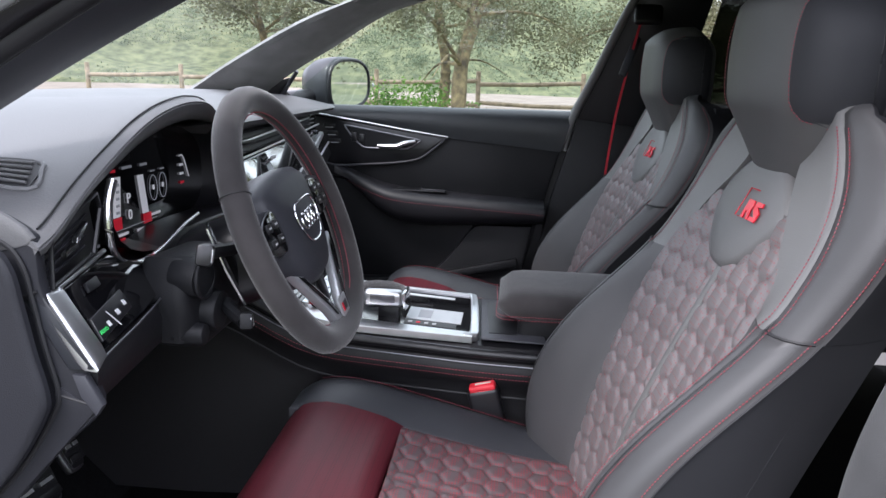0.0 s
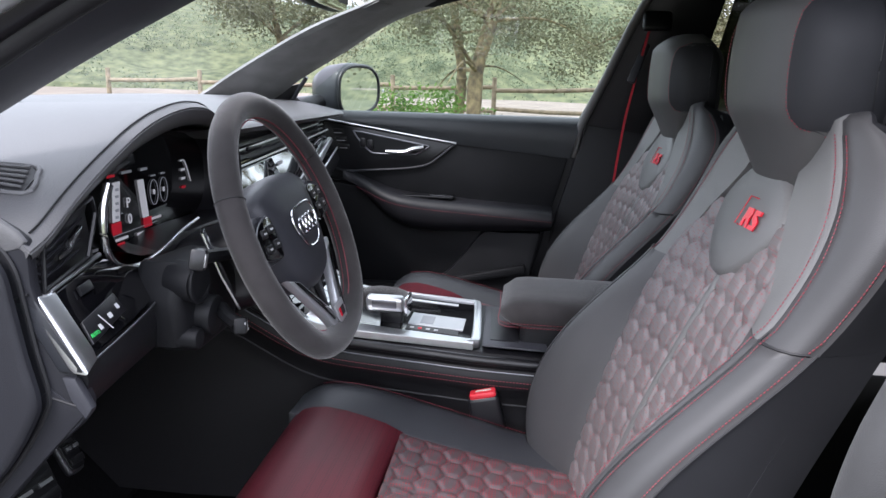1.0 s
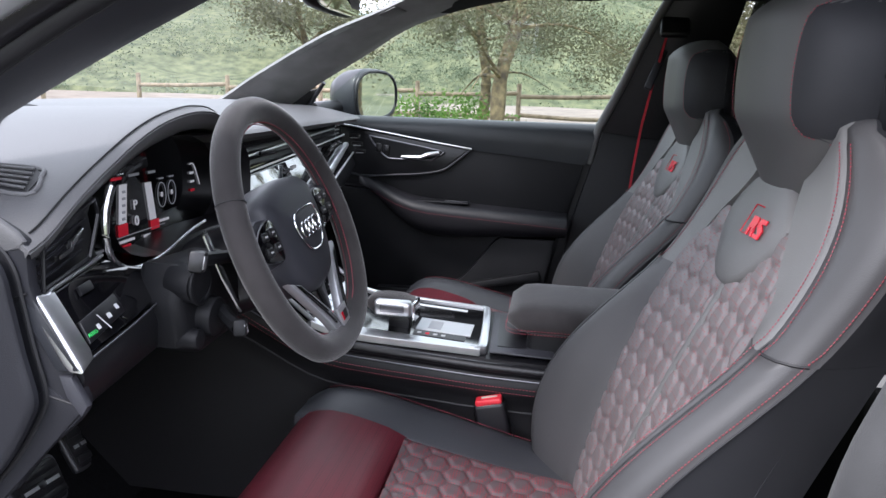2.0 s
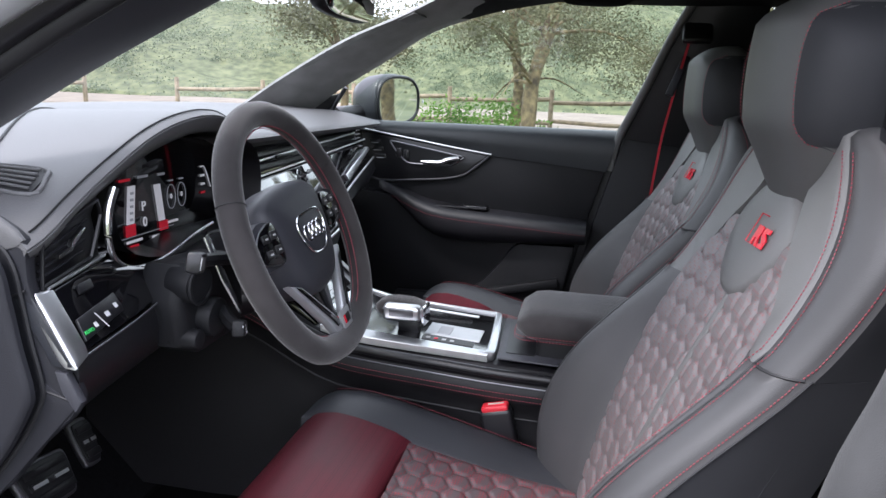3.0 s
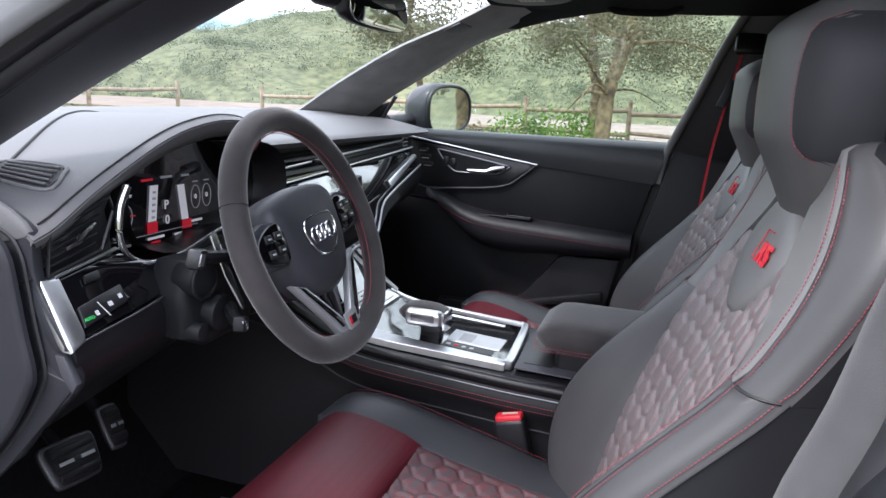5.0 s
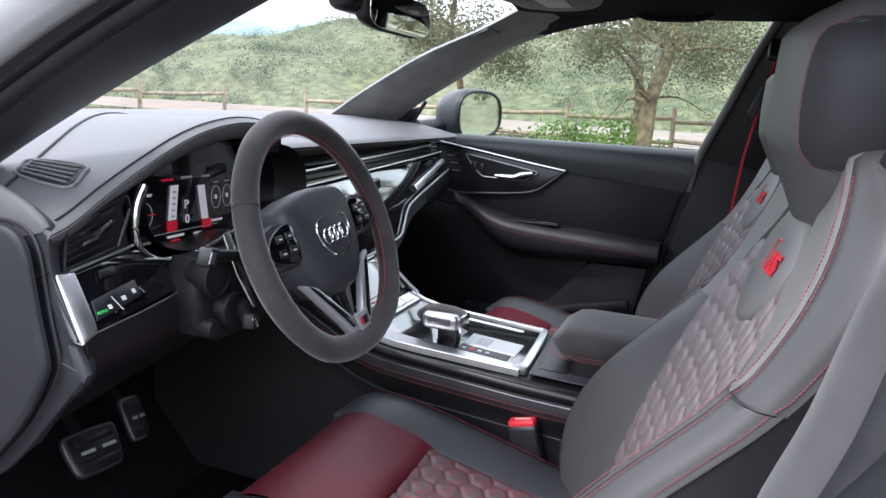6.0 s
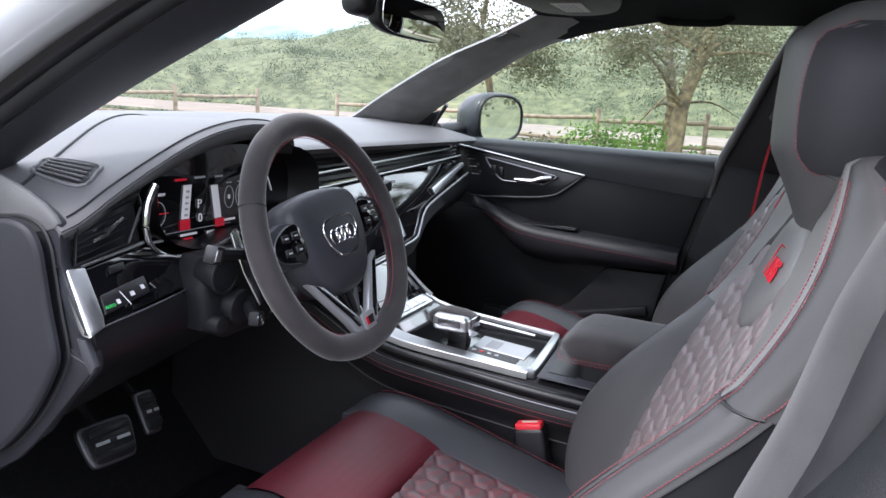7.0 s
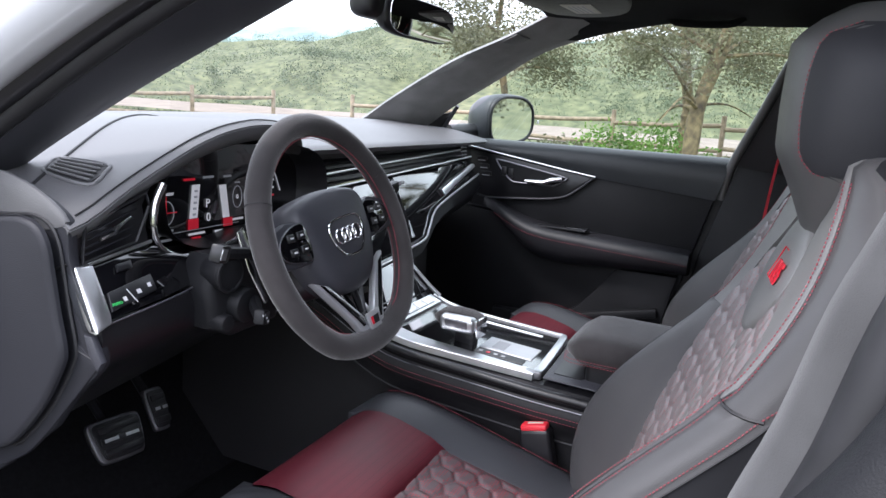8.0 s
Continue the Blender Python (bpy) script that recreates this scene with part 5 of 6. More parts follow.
def build_seat():
    seat = thing("front_seat", "grey leather sports seat with red honeycomb stitching", "car seat", (CX, -0.25, 0.45), "front seats")
    YC = [(0.56, -0.372), (0.643, -0.385), (0.745, -0.414), (0.85, -0.455), (0.96, -0.503), (1.03, -0.533), (1.08, -0.552), (1.14, -0.564), (1.25, -0.570)]
    CREST = [(0.56, -0.330), (0.62, -0.312), (0.69, -0.306), (0.76, -0.322), (0.80, -0.345), (0.841, -0.376), (0.89, -0.423), (0.954, -0.483), (1.037, -0.526), (1.097, -0.545), (1.16, -0.560)]
    XIN = [(0.56, 0.112), (0.70, 0.126), (0.773, 0.135), (0.879, 0.150), (0.95, 0.144), (1.02, 0.118), (1.06, 0.088), (1.08, 0.066), (1.16, 0.056)]
    XCR = [(0.56, 0.178), (0.70, 0.186), (0.85, 0.188), (0.95, 0.184), (1.0, 0.180), (1.05, 0.172), (1.10, 0.152), (1.14, 0.118), (1.16, 0.10)]
    XOUT = [(0.56, 0.205), (0.65, 0.219), (0.76, 0.224), (0.88, 0.221), (0.96, 0.216), (1.05, 0.220), (1.09, 0.216), (1.12, 0.198), (1.14, 0.168), (1.155, 0.125)]

    def P(x, y, z):
        return (CX + x, y + SHEAR * x, z)

    yc = lambda z: smooth(z, YC, 0.015)
    # back shell
    rows = []
    for i in range(16):
        z = 0.52 + 0.62 * i / 15
        w = smooth(z, XOUT, 0.015) * 0.97
        y = yc(z)
        rows.append([P(w * s, y - 0.035 - 0.11 * (1 - s * s) ** 0.5, z) for s in [k / 8 - 1 for k in range(17)]] + [P(w * s, y - 0.03, z) for s in (0.9, 0, -0.9)])
    part("back_shell", grid(rows, close_v=True, cap=True), DARKSHADE, seat, "anthracite seat back cover", angle=60)

    # quilted middle of the backrest
    def honey(u, v):
        """Depth of the quilting: 1 on a pad, 0 along the seams."""
        a, b = u / 0.036, v / 0.0312
        best = 9
        for row in (math.floor(b / 1.0) - 1, math.floor(b), math.floor(b) + 1, math.floor(b) + 2):
            off = 0.5 * (row % 2)
            for colm in (math.floor(a - off), math.floor(a - off) + 1):
                du, dv = a - (colm + off), (b - row) * 0.866
                d = max(abs(du), abs(du) * 0.5 + abs(dv) * 0.866)
                best = min(best, d)
        return max(0.0, 1 - (best / 0.5) ** 7)

    def quilt_skin(pt, nrm, u0, u1, v0, v1, nu, nv, deep=0.0052):
        rows = []
        for j in range(nv + 1):
            v = v0 + (v1 - v0) * j / nv
            row = []
            for i in range(nu + 1):
                s = -1 + 2 * i / nu
                u = s * (u1(v) if callable(u1) else u1)
                h = 0.0 if abs(u) < 0.005 else honey(u, v) * deep * min(1, (1 - abs(s)) / 0.10)
                h -= 0.0016 if abs(abs(u) - 0.0065) < 0.0022 else 0
                p = Vector(pt(u, v)) + Vector(nrm) * h
                row.append(tuple(p))
            rows.append(row)
        return grid(rows)

    nb = Vector((0, 0.93, 0.36))
    back_pt = lambda u, v: P(u, yc(v) + 0.012 * (abs(u) / 0.13) ** 2, v)
    part("back_quilt", quilt_skin(back_pt, nb, 0, lambda v: smooth(v, XIN, 0.015) + 0.010, 0.585, 1.045, 84, 150), QUILT, seat, "honeycomb-quilted perforated leather with red thread", angle=80)

    def hex_thread(pt, nrm, half, v0, v1, deep):
        """Thread along the seams between the honeycomb pads."""
        bms = []
        r0, r1 = int(v0 / 0.0312) - 1, int(v1 / 0.0312) + 2
        for row in range(r0, r1):
            for colm in range(-6, 7):
                cu, cv = (colm + 0.5 * (row % 2)) * 0.036, row * 0.0312
                pts = []
                for k in (0, 1, 2, 3):
                    a = math.pi / 6 + k * math.pi / 3
                    pts.append((cu + 0.0205 * math.cos(a), cv + 0.0205 * 1.0 * math.sin(a)))
                for (a, b), (c, d) in zip(pts, pts[1:]):
                    if all(v0 < q < v1 for q in (b, d)) and max(abs(a), abs(c)) < half((b + d) / 2) - 0.004 and min(abs(a), abs(c)) > 0.009:
                        for o in (-0.0016, 0.0016):
                            n2 = Vector((d - b, a - c)).normalized() * o * 0.8
                            bms.append([Vector(pt(a + n2.x, b + n2.y)) + Vector(nrm) * 0.0014, Vector(pt(c + n2.x, d + n2.y)) + Vector(nrm) * 0.0014])
        out = bmesh.new()
        for a, b in bms:
            t = (b - a).normalized()
            s = t.cross(Vector(nrm)).normalized()
            w = Vector(nrm) * 0.0009
            vs = [out.verts.new(q) for q in (a - s * 0.0003, a + w * 0.4, a + s * 0.0003, b - s * 0.0003, b + w * 0.4, b + s * 0.0003)]
            out.faces.new((vs[0], vs[1], vs[4], vs[3])), out.faces.new((vs[1], vs[2], vs[5], vs[4]))
        return out

    part("quilt_thread", hex_thread(back_pt, nb, lambda v: smooth(v, XIN, 0.015), 0.60, 1.035, 0.006), RED, seat, "red honeycomb thread")["kind"] = "stuff"
    part("centre_band", grid([[tuple(Vector(back_pt(u, 0.59 + 0.44 * k / 30)) + nb * h) for u, h in ((-0.0078, -0.001), (-0.0066, 0.0026), (-0.003, 0.0038), (0.003, 0.0038), (0.0066, 0.0026), (0.0078, -0.001))] for k in range(31)]), GREY, seat, "plain leather centre band")

    # bolsters of the backrest
    for sgn, nm in ((-1, "bolster"), (1, "bolster")):
        rows, crest, edge = [], [], []
        for i in range(46):
            z = 0.55 + 0.605 * i / 45
            a, c, o = smooth(z, XIN, 0.012), smooth(z, XCR, 0.012), smooth(z, XOUT, 0.012)
            y0 = yc(z) + 0.010 * min(1, (1.15 - z) / 0.1)
            y1 = smooth(z, CREST, 0.015)
            fl = 0.25 + 0.75 * min(1, max(0, (1.155 - z) / 0.06)) ** 0.5
            r = [P(sgn * (a - 0.004), y0 - 0.014, z), P(sgn * (a - 0.003), y0 + 0.003 * fl, z)]
            for t in (0.2, 0.4, 0.6, 0.8, 0.92):
                x = a + (c - a) * t
                r.append(P(sgn * x, y0 + (y1 - y0) * math.sin(t * math.pi / 2) ** 1.3 + 0.003, z))
            r.append(P(sgn * c, y1 + 0.001, z))
            r.append(P(sgn * (c + 0.002), y1 - 0.0015, z))
            r.append(P(sgn * (c + 0.004), y1 + 0.0008, z))
            for t in (0.25, 0.5, 0.75, 0.92):
                x = c + 0.004 + (o - c - 0.004) * math.sin(t * math.pi / 2)
                r.append(P(sgn * x, y1 - 0.026 * fl * (1 - math.cos(t * math.pi / 2)) / 1.0, z))
            r.append(P(sgn * o, y1 - 0.031 * fl, z))
            r.append(P(sgn * (o + 0.001), y1 - 0.036 * fl, z))
            r.append(P(sgn * (o - 0.002), y1 - 0.046 * fl, z))
            r.append(P(sgn * (o - 0.010), yc(z) - 0.05 * fl, z))
            r.append(P(sgn * (o - 0.03), yc(z) - 0.09 * fl, z))
            rows.append(r)
            crest.append((P(sgn * (c - 0.005), y1 + 0.0035, z), P(sgn * (c + 0.010), y1 + 0.0008, z)))
            edge.append(P(sgn * (o + 0.0006), y1 - 0.0285 * fl, z))
        # the shoulder ends in a rounded lip behind the head restraint
        tip = rows[-1]
        mid = (Vector(tip[1]) + Vector(tip[16])) / 2 + Vector((0, -0.02, 0))
        for e, up_ in ((0.25, 0.006), (0.6, 0.009), (0.95, 0.010)):
            rows.append([tuple(Vector(q).lerp(mid, e) + Vector((0, 0, up_))) for q in tip])
        # the lower cushion swells over the shoulder panel at the cross seam
        low = []
        for i, r in enumerate(rows[:31]):
            k = 0.0022 * max(0.0, min(1, (i - 18) / 9))
            low.append([tuple(Vector(q) + Vector((sgn * 0.3 * k, k, 0.3 * k)) * min(1, j / 4) * (1 if j < 16 else 0.4)) for j, q in enumerate(r)])
        low.append(rows[30])
        high = rows[30:]
        bol = part(nm, grid([r[:9] for r in low]), BOLSHADE, seat, "padded lower bolster, shade put into its dark grey", angle=75)
        part("side_band", grid([r[8:16] for r in low]), BOLSHADE, bol, "leather band along the bolster, shade in its grey", angle=75)
        sho = part("shoulder", grid([r[:9] for r in high]), GREY, seat, "padded grey leather shoulder panel", angle=75)
        part("side_band", grid([r[8:16] for r in high]), BOLSHADE, sho, "leather shoulder band, shade in its dark grey", angle=75)
        part("flank", grid([r[15:] for r in high]), DARKSHADE, sho, "leather flank, shade in its anthracite tone", angle=75)
        for i in range(31):
            k = 0.0022 * max(0.0, min(1, (i - 18) / 9))
            rise_ = Vector((sgn * 0.3 * k, k + 0.0012, 0.3 * k))
            crest[i] = (Vector(crest[i][0]) + rise_, Vector(crest[i][1]) + rise_)
            edge[i] = tuple(Vector(edge[i]) + rise_)
        for q0, q1 in ((0, 31), (30, 45)):
            own = bol if q0 == 0 else sho
            for k in (0, 1):
                if sgn < 0 or (k == 0 and q0):
                    part("stitching", stitches([q[k] for q in crest[max(3, q0):q1]], 0.0040, 0.0027, 0.00085), RED, own, "red seam thread")
            if sgn < 0:
                part("stitching", stitches(edge[max(3, q0):q1], 0.0040, 0.0027, 0.00095), RED, own)
            part("seam_groove", tube([Vector(q[0]).lerp(Vector(q[1]), 0.5) + Vector((0, -0.0026, 0)) for q in crest[max(3, q0):q1]], 0.0010, 5), SEAL, own)
        part("cross_seam", tube([low[30][k] for k in range(8, 15)], 0.0017, 5), SEAL, bol)
        # side skirt, its shade put into a darker tone
        part("side_skirt", grid([[(p[0] + sgn * 0.0012, p[1], p[2]) for p in r[15:]] for r in low]), DARKSHADE, bol, "leather flank, shade in its anthracite tone", angle=75)
        part("skirt_seam", tube([(r[15][0] + sgn * 0.0008, r[15][1], r[15][2]) for r in low], 0.0011, 5), SEAL, bol)

    # head restraint, one piece with the backrest
    hrows = []
    HW = [(1.062, 0.034), (1.075, 0.050), (1.095, 0.066), (1.13, 0.092), (1.16, 0.106), (1.20, 0.113), (1.25, 0.106), (1.28, 0.086), (1.295, 0.056)]
    for i in range(26):
        z = 1.062 + 0.233 * i / 25
        w = smooth(z, HW, 0.011)
        d = 0.055 * min(1, ((1.297 - z) / 0.045)) ** 0.5 + 0.004
        fw = 0.022 * math.sin(min(1, max(0, (z - 1.05) / 0.2)) * math.pi / 2) + 0.013
        row = []
        for k in range(32):
            a = 2 * math.pi * k / 32
            c, s = math.copysign(abs(math.cos(a)) ** 0.62, math.cos(a)), math.copysign(abs(math.sin(a)) ** 0.75, math.sin(a))
            row.append(P(w * c, yc(z) - 0.032 + fw + (d * s if s < 0 else (0.012 + 0.048 * min(1, max(0, (z - 1.06) / 0.10))) * s * min(1, (1.30 - z) / 0.03) ** 0.5), z))
        hrows.append(row)
    part("head_restraint", grid(hrows, close_v=True, cap=True), HEADSHADE, seat, "tall leather head restraint, shade in its grey", angle=70)
    for sgn in (-1, 1):
        # side panel from a fixed front seam round to the back
        sk = []
        for i in range(6, 22):
            z = 1.080 + 0.215 * i / 23
            w = smooth(z, HW, 0.011)
            d = 0.055 * min(1, ((1.297 - z) / 0.045)) ** 0.5 + 0.004
            fw = 0.022 * math.sin(min(1, max(0, (z - 1.05) / 0.2)) * math.pi / 2) + 0.013
            turn = max(0.0, 1 - (z - 1.136) / 0.028)
            a0 = math.acos(min(0.999, ((0.082 + 0.016 * (1 - (1 - turn * turn) ** 0.5)) / w)) ** (1 / 0.62))
            row = []
            for k in range(12):
                a = a0 + (-1.15 - a0) * k / 11
                c, s_ = abs(math.cos(a)) ** 0.62, math.copysign(abs(math.sin(a)) ** 0.75, math.sin(a))
                row.append(P(sgn * (w * c + 0.0012), yc(z) - 0.032 + fw + 0.0014 + (d * s_ if s_ < 0 else (0.012 + 0.048 * min(1, max(0, (z - 1.06) / 0.10))) * s_ * min(1, (1.30 - z) / 0.03) ** 0.5), z))
            sk.append(row)
        part("head_side_panel", grid(sk), DARKSHADE, seat, "leather side panel, shade in its anthracite tone", angle=75)
        loop = [tuple(Vector(r[0]) + Vector((0, 0.001, 0))) for r in sk[::-1]] + [tuple(Vector(q) + Vector((0, 0.001, -0.003 * j))) for j, q in enumerate(sk[0][1:4])]
        part("stitching", stitches(loop, 0.0040, 0.0027, 0.00085), RED, seat, "red seam thread")
        part("panel_seam", tube([r[6] for r in sk], 0.0011, 5), SEAL, seat)
    # shield-shaped badge pad
    so = curve([(-0.042, 0.056), (0.0, 0.060), (0.042, 0.056), (0.082, 0.020), (0.080, -0.016), (0.040, -0.058), (0.0, -0.070), (-0.040, -0.058), (-0.080, -0.016), (-0.082, 0.020)], 4, True)
    rows = []
    for s, h in ((1.0, -0.010), (1.0, 0.004), (0.97, 0.009), (0.88, 0.0115), (0.6, 0.013), (0.3, 0.0135), (0.02, 0.0136)):
        rows.append([tuple(Vector(P(0.006 + u * s, yc(1.04 + v * s), 1.034 + v * s)) + nb * h) for u, v in so])
    pad = part("badge_pad", grid(rows, close_v=True, cap=True), GREY, seat, "raised leather badge pad", angle=75)

    def mark(pts, h=0.0135):
        return slab([tuple(Vector(P(-0.006 - 0.98 * u, yc(1.038 + 0.95 * v), 1.036 + 0.95 * v)) + nb * h) for u, v in pts], tuple(nb * 0.0016), 0)

    for pts in ([(-0.001, 0.010), (0.013, 0.010), (0.016, 0.003), (0.013, -0.002), (0.017, -0.013), (0.011, -0.013), (0.007, -0.004), (0.003, -0.004), (0.003, -0.013), (-0.003, -0.013)],
                [(0.020, 0.010), (0.036, 0.010), (0.036, 0.005), (0.026, 0.004), (0.036, -0.002), (0.034, -0.013), (0.019, -0.013), (0.019, -0.008), (0.029, -0.008), (0.019, 0.0)]):
        part("badge_mark", mark(pts), REDGLOSS, pad, "red badge shape")
    part("badge_frame", tube([tuple(Vector(P(-0.006 - 0.98 * u, yc(1.038 + 0.95 * v), 1.036 + 0.95 * v)) + nb * 0.0142) for u, v in ((0.010, 0.022), (-0.012, 0.022), (-0.018, -0.013), (-0.008, -0.013))], 0.0008, 5), REDGLOSS, pad, "thin red frame line")

    # cushion
    ZC = [(-0.42, 0.600), (-0.34, 0.604), (-0.25, 0.615), (-0.15, 0.634), (-0.08, 0.650), (0.0, 0.668), (0.04, 0.671), (0.065, 0.660), (0.085, 0.63), (0.092, 0.58), (0.09, 0.50)]
    zc = lambda y: smooth(y, ZC[:8], 0.012)
    cush_pt = lambda u, v: (CX + u, v, zc(v) + 0.006 * (abs(u) / 0.12) ** 2)
    part("cushion_quilt", quilt_skin(cush_pt, (0, -0.15, 0.98), 0, 0.128, -0.40, -0.098, 80, 100), QUILTR, seat, "honeycomb-quilted cushion leather", angle=80)
    part("quilt_thread", hex_thread(cush_pt, (0, -0.15, 0.98), lambda v: 0.120, -0.39, -0.105, 0.006), RED, seat, "red honeycomb thread")["kind"] = "stuff"
    rows = []
    for s in [k / 12 - 1 for k in range(25)]:
        u = 0.135 * s
        y0 = -0.102 + 0.012 * (1 - s * s)
        r = [(CX + u, y0 - 0.004, zc(y0) - 0.006), (CX + u, y0, zc(y0) + 0.008 * 1)]
        for t in (0.15, 0.3, 0.45, 0.6, 0.72):
            y = y0 + (0.045 - y0) * t / 0.72
            r.append((CX + u, y, zc(y) + 0.010 + 0.004 * math.sin(t * 3)))
        for ang in (20, 40, 60, 80):
            r.append((CX + u, 0.045 + 0.038 * math.sin(radians(ang)), zc(0.045) + 0.0115 - 0.045 * (1 - math.cos(radians(ang)))))
        r.append((CX + u, 0.088, 0.56)), r.append((CX + u, 0.07, 0.48))
        rows.append(r)
    part("thigh_support", grid(rows), WINE, seat, "burgundy perforated leather thigh support", angle=75)
    for sgn in (-1, 1):
        rows, ridge = [], []
        for i in range(33):
            y = -0.43 + 0.51 * i / 32
            e = max(0.0, (y - 0.03) / 0.07)
            nose = (1 - min(1, e) ** 2.5) if e > 0 else 1
            base = zc(min(y, 0.045))
            top = smooth(y, [(-0.43, 0.614), (-0.30, 0.628), (-0.15, 0.666), (-0.03, 0.694), (0.03, 0.697), (0.10, 0.68)], 0.015)
            top = base - 0.02 + (top - base + 0.02) * nose
            inx = 0.122 + 0.008 * max(0, e)
            r = [(CX + sgn * (inx - 0.002), y, base - 0.012)]
            for t in (0.0, 0.15, 0.35, 0.55, 0.75, 0.9):
                x = inx + (0.188 - inx) * t
                r.append((CX + sgn * x, y, base + 0.004 + (top - base - 0.004) * math.sin(t * math.pi / 2) ** 1.1))
            for ang in (10, 30, 50, 70, 90):
                r.append((CX + sgn * (0.188 + 0.034 * math.sin(radians(ang))), y, top - 0.034 * (1 - math.cos(radians(ang))) * nose))
            r.append((CX + sgn * 0.222, y, top - 0.09)), r.append((CX + sgn * 0.215, y, 0.50))
            rows.append(r)
            ridge.append((CX + sgn * 0.203, y, top - 0.001))
        part("cushion_bolster", grid(rows), MIDSHADE, seat, "leather cushion bolster, shade in its dark grey", angle=75)
        part("stitching", stitches(ridge[:-2], 0.0040, 0.0027, 0.0008), RED, seat, "red seam thread")
    part("seat_base", box((CX, -0.16, 0.50), (0.42, 0.46, 0.16), 0.03, 3), SATIN, seat, "black plastic seat base")
    return seat


driver_seat = build_seat()
pass_seat = copy_thing(driver_seat, pose(0.365, -0.268, 0.440))
tagged(pass_seat, "grey leather passenger sports seat with red stitching")

# ---- belts ----
bk = thing("belt_buckle", "black seat belt buckle with red release button", "buckle", (-0.152, -0.225, 0.66))
part("buckle_body", box((-0.152, -0.226, 0.648), (0.026, 0.052, 0.075), 0.007, 3, (-14, 0, 0)), SATIN, bk, "black plastic buckle body")
part("release_button", box((-0.152, -0.217, 0.686), (0.022, 0.044, 0.012), 0.004, 2, (-14, 0, 0)), BUCKLE, bk, "red release button")
part("button_bar", box((-0.1525, -0.2175, 0.6925), (0.004, 0.026, 0.0012), 0, 1, (-14, 0, 0)), LABEL, bk)
part("buckle_stem", tube([(-0.152, -0.235, 0.62), (-0.15, -0.27, 0.50)], 0.012, 8, flat=0.6), SATIN, bk)
sb = thing("seat_belt", "red seat belt webbing hanging by the centre pillar", "seat belt", (0.66, -0.55, 1.1))
bp_ = curve([(0.625, -0.545, 1.335), (0.640, -0.530, 1.25), (0.652, -0.508, 1.12), (0.660, -0.500, 1.05), (0.68, -0.49, 0.90), (0.69, -0.48, 0.60)], 5)
part("webbing", thick(grid([[(x + 0.010, y - 0.006, z), (x + 0.0105, y - 0.003, z), (x + 0.011, y, z)] for x, y, z in bp_]), 0.002), BELT, sb, "red woven webbing")
part("belt_anchor", box((0.628, -0.56, 1.335), (0.02, 0.07, 0.05), 0.01, 3, (0, 20, 0)), SATIN, sb, "black belt anchor")

# ---- outside: ground, track, fence, trees, hills ----
DIRT = material("pale_dirt", (0.24, 0.20, 0.17), 0.95, vary=0.25, scale=0.8, bump=0.5, grain=14, spec=0.1)
# unseen ground round the car, kept dark so little light bounces inside
YARD = material("dark_unseen_ground", (0.095, 0.09, 0.085), 0.95, vary=0.3, scale=1.5, bump=0.5, grain=40, spec=0.1)
GRASSM = material("dry_grass_ground", (0.105, 0.125, 0.078), 0.95, vary=0.3, scale=0.35, bump=0.3, grain=20, spec=0.1, second=(0.145, 0.15, 0.085))
WOOD = material("weathered_wood", (0.27, 0.21, 0.15), 0.85, vary=0.3, scale=9, bump=0.4, grain=60)
BARK = material("grey_bark", (0.12, 0.095, 0.066), 0.95, vary=0.45, scale=9, bump=0.9, grain=40, second=(0.18, 0.14, 0.075))


def leaf_mat(name, a, b):
    m = material(name, a, 0.6, vary=0.35, scale=1.5, second=b)
    n, l = m.node_tree.nodes, m.node_tree.links
    tr = n.new("ShaderNodeBsdfTranslucent")
    mx = n.new("ShaderNodeMixShader")
    mx.inputs[0].default_value = 0.35
    l.new(n["Color Ramp"].outputs["Color"], tr.inputs["Color"])
    l.new(n["Principled BSDF"].outputs[0], mx.inputs[1]), l.new(tr.outputs[0], mx.inputs[2])
    l.new(mx.outputs[0], n["Material Output"].inputs["Surface"])
    return m


OAK = leaf_mat("oak_leaf", (0.10, 0.105, 0.055), (0.17, 0.165, 0.095))
BUSH = leaf_mat("bush_leaf", (0.07, 0.16, 0.025), (0.15, 0.27, 0.05))
# distance haze is mixed into these two base colours, paler and bluer
FAR = material("haze_tinted_wood", (0.098, 0.130, 0.088), 0.95, vary=0.3, scale=0.03, bump=0.0, second=(0.165, 0.19, 0.125), spec=0.05)
FARB = material("haze_tinted_hill", (0.19, 0.27, 0.30), 0.95, vary=0.25, scale=0.012, second=(0.25, 0.34, 0.33), spec=0.05)


def height(x, y):
    r = math.hypot(x, y)
    far = max(0.0, r - 60)
    h = noise.noise(Vector((x * 0.013, y * 0.013, 3.1))) * min(1, far / 60) * 3
    valley = -10 * math.exp(-((r - 150) / 60) ** 2)
    rise = 0.0
    if r > 170:
        a = math.atan2(y, x)
        ridge = 38 + 9 * math.sin(a * 5.2 + 1.0) + 8 * math.sin(a * 11 + 2.2) + 5 * noise.noise(Vector((a * 9, 1, 1)))
        rise = ridge * min(1, (r - 170) / 230) ** 0.8
    return h + valley + rise + noise.noise(Vector((x * 0.03, y * 0.03, 0.0))) * min(6, far / 25)


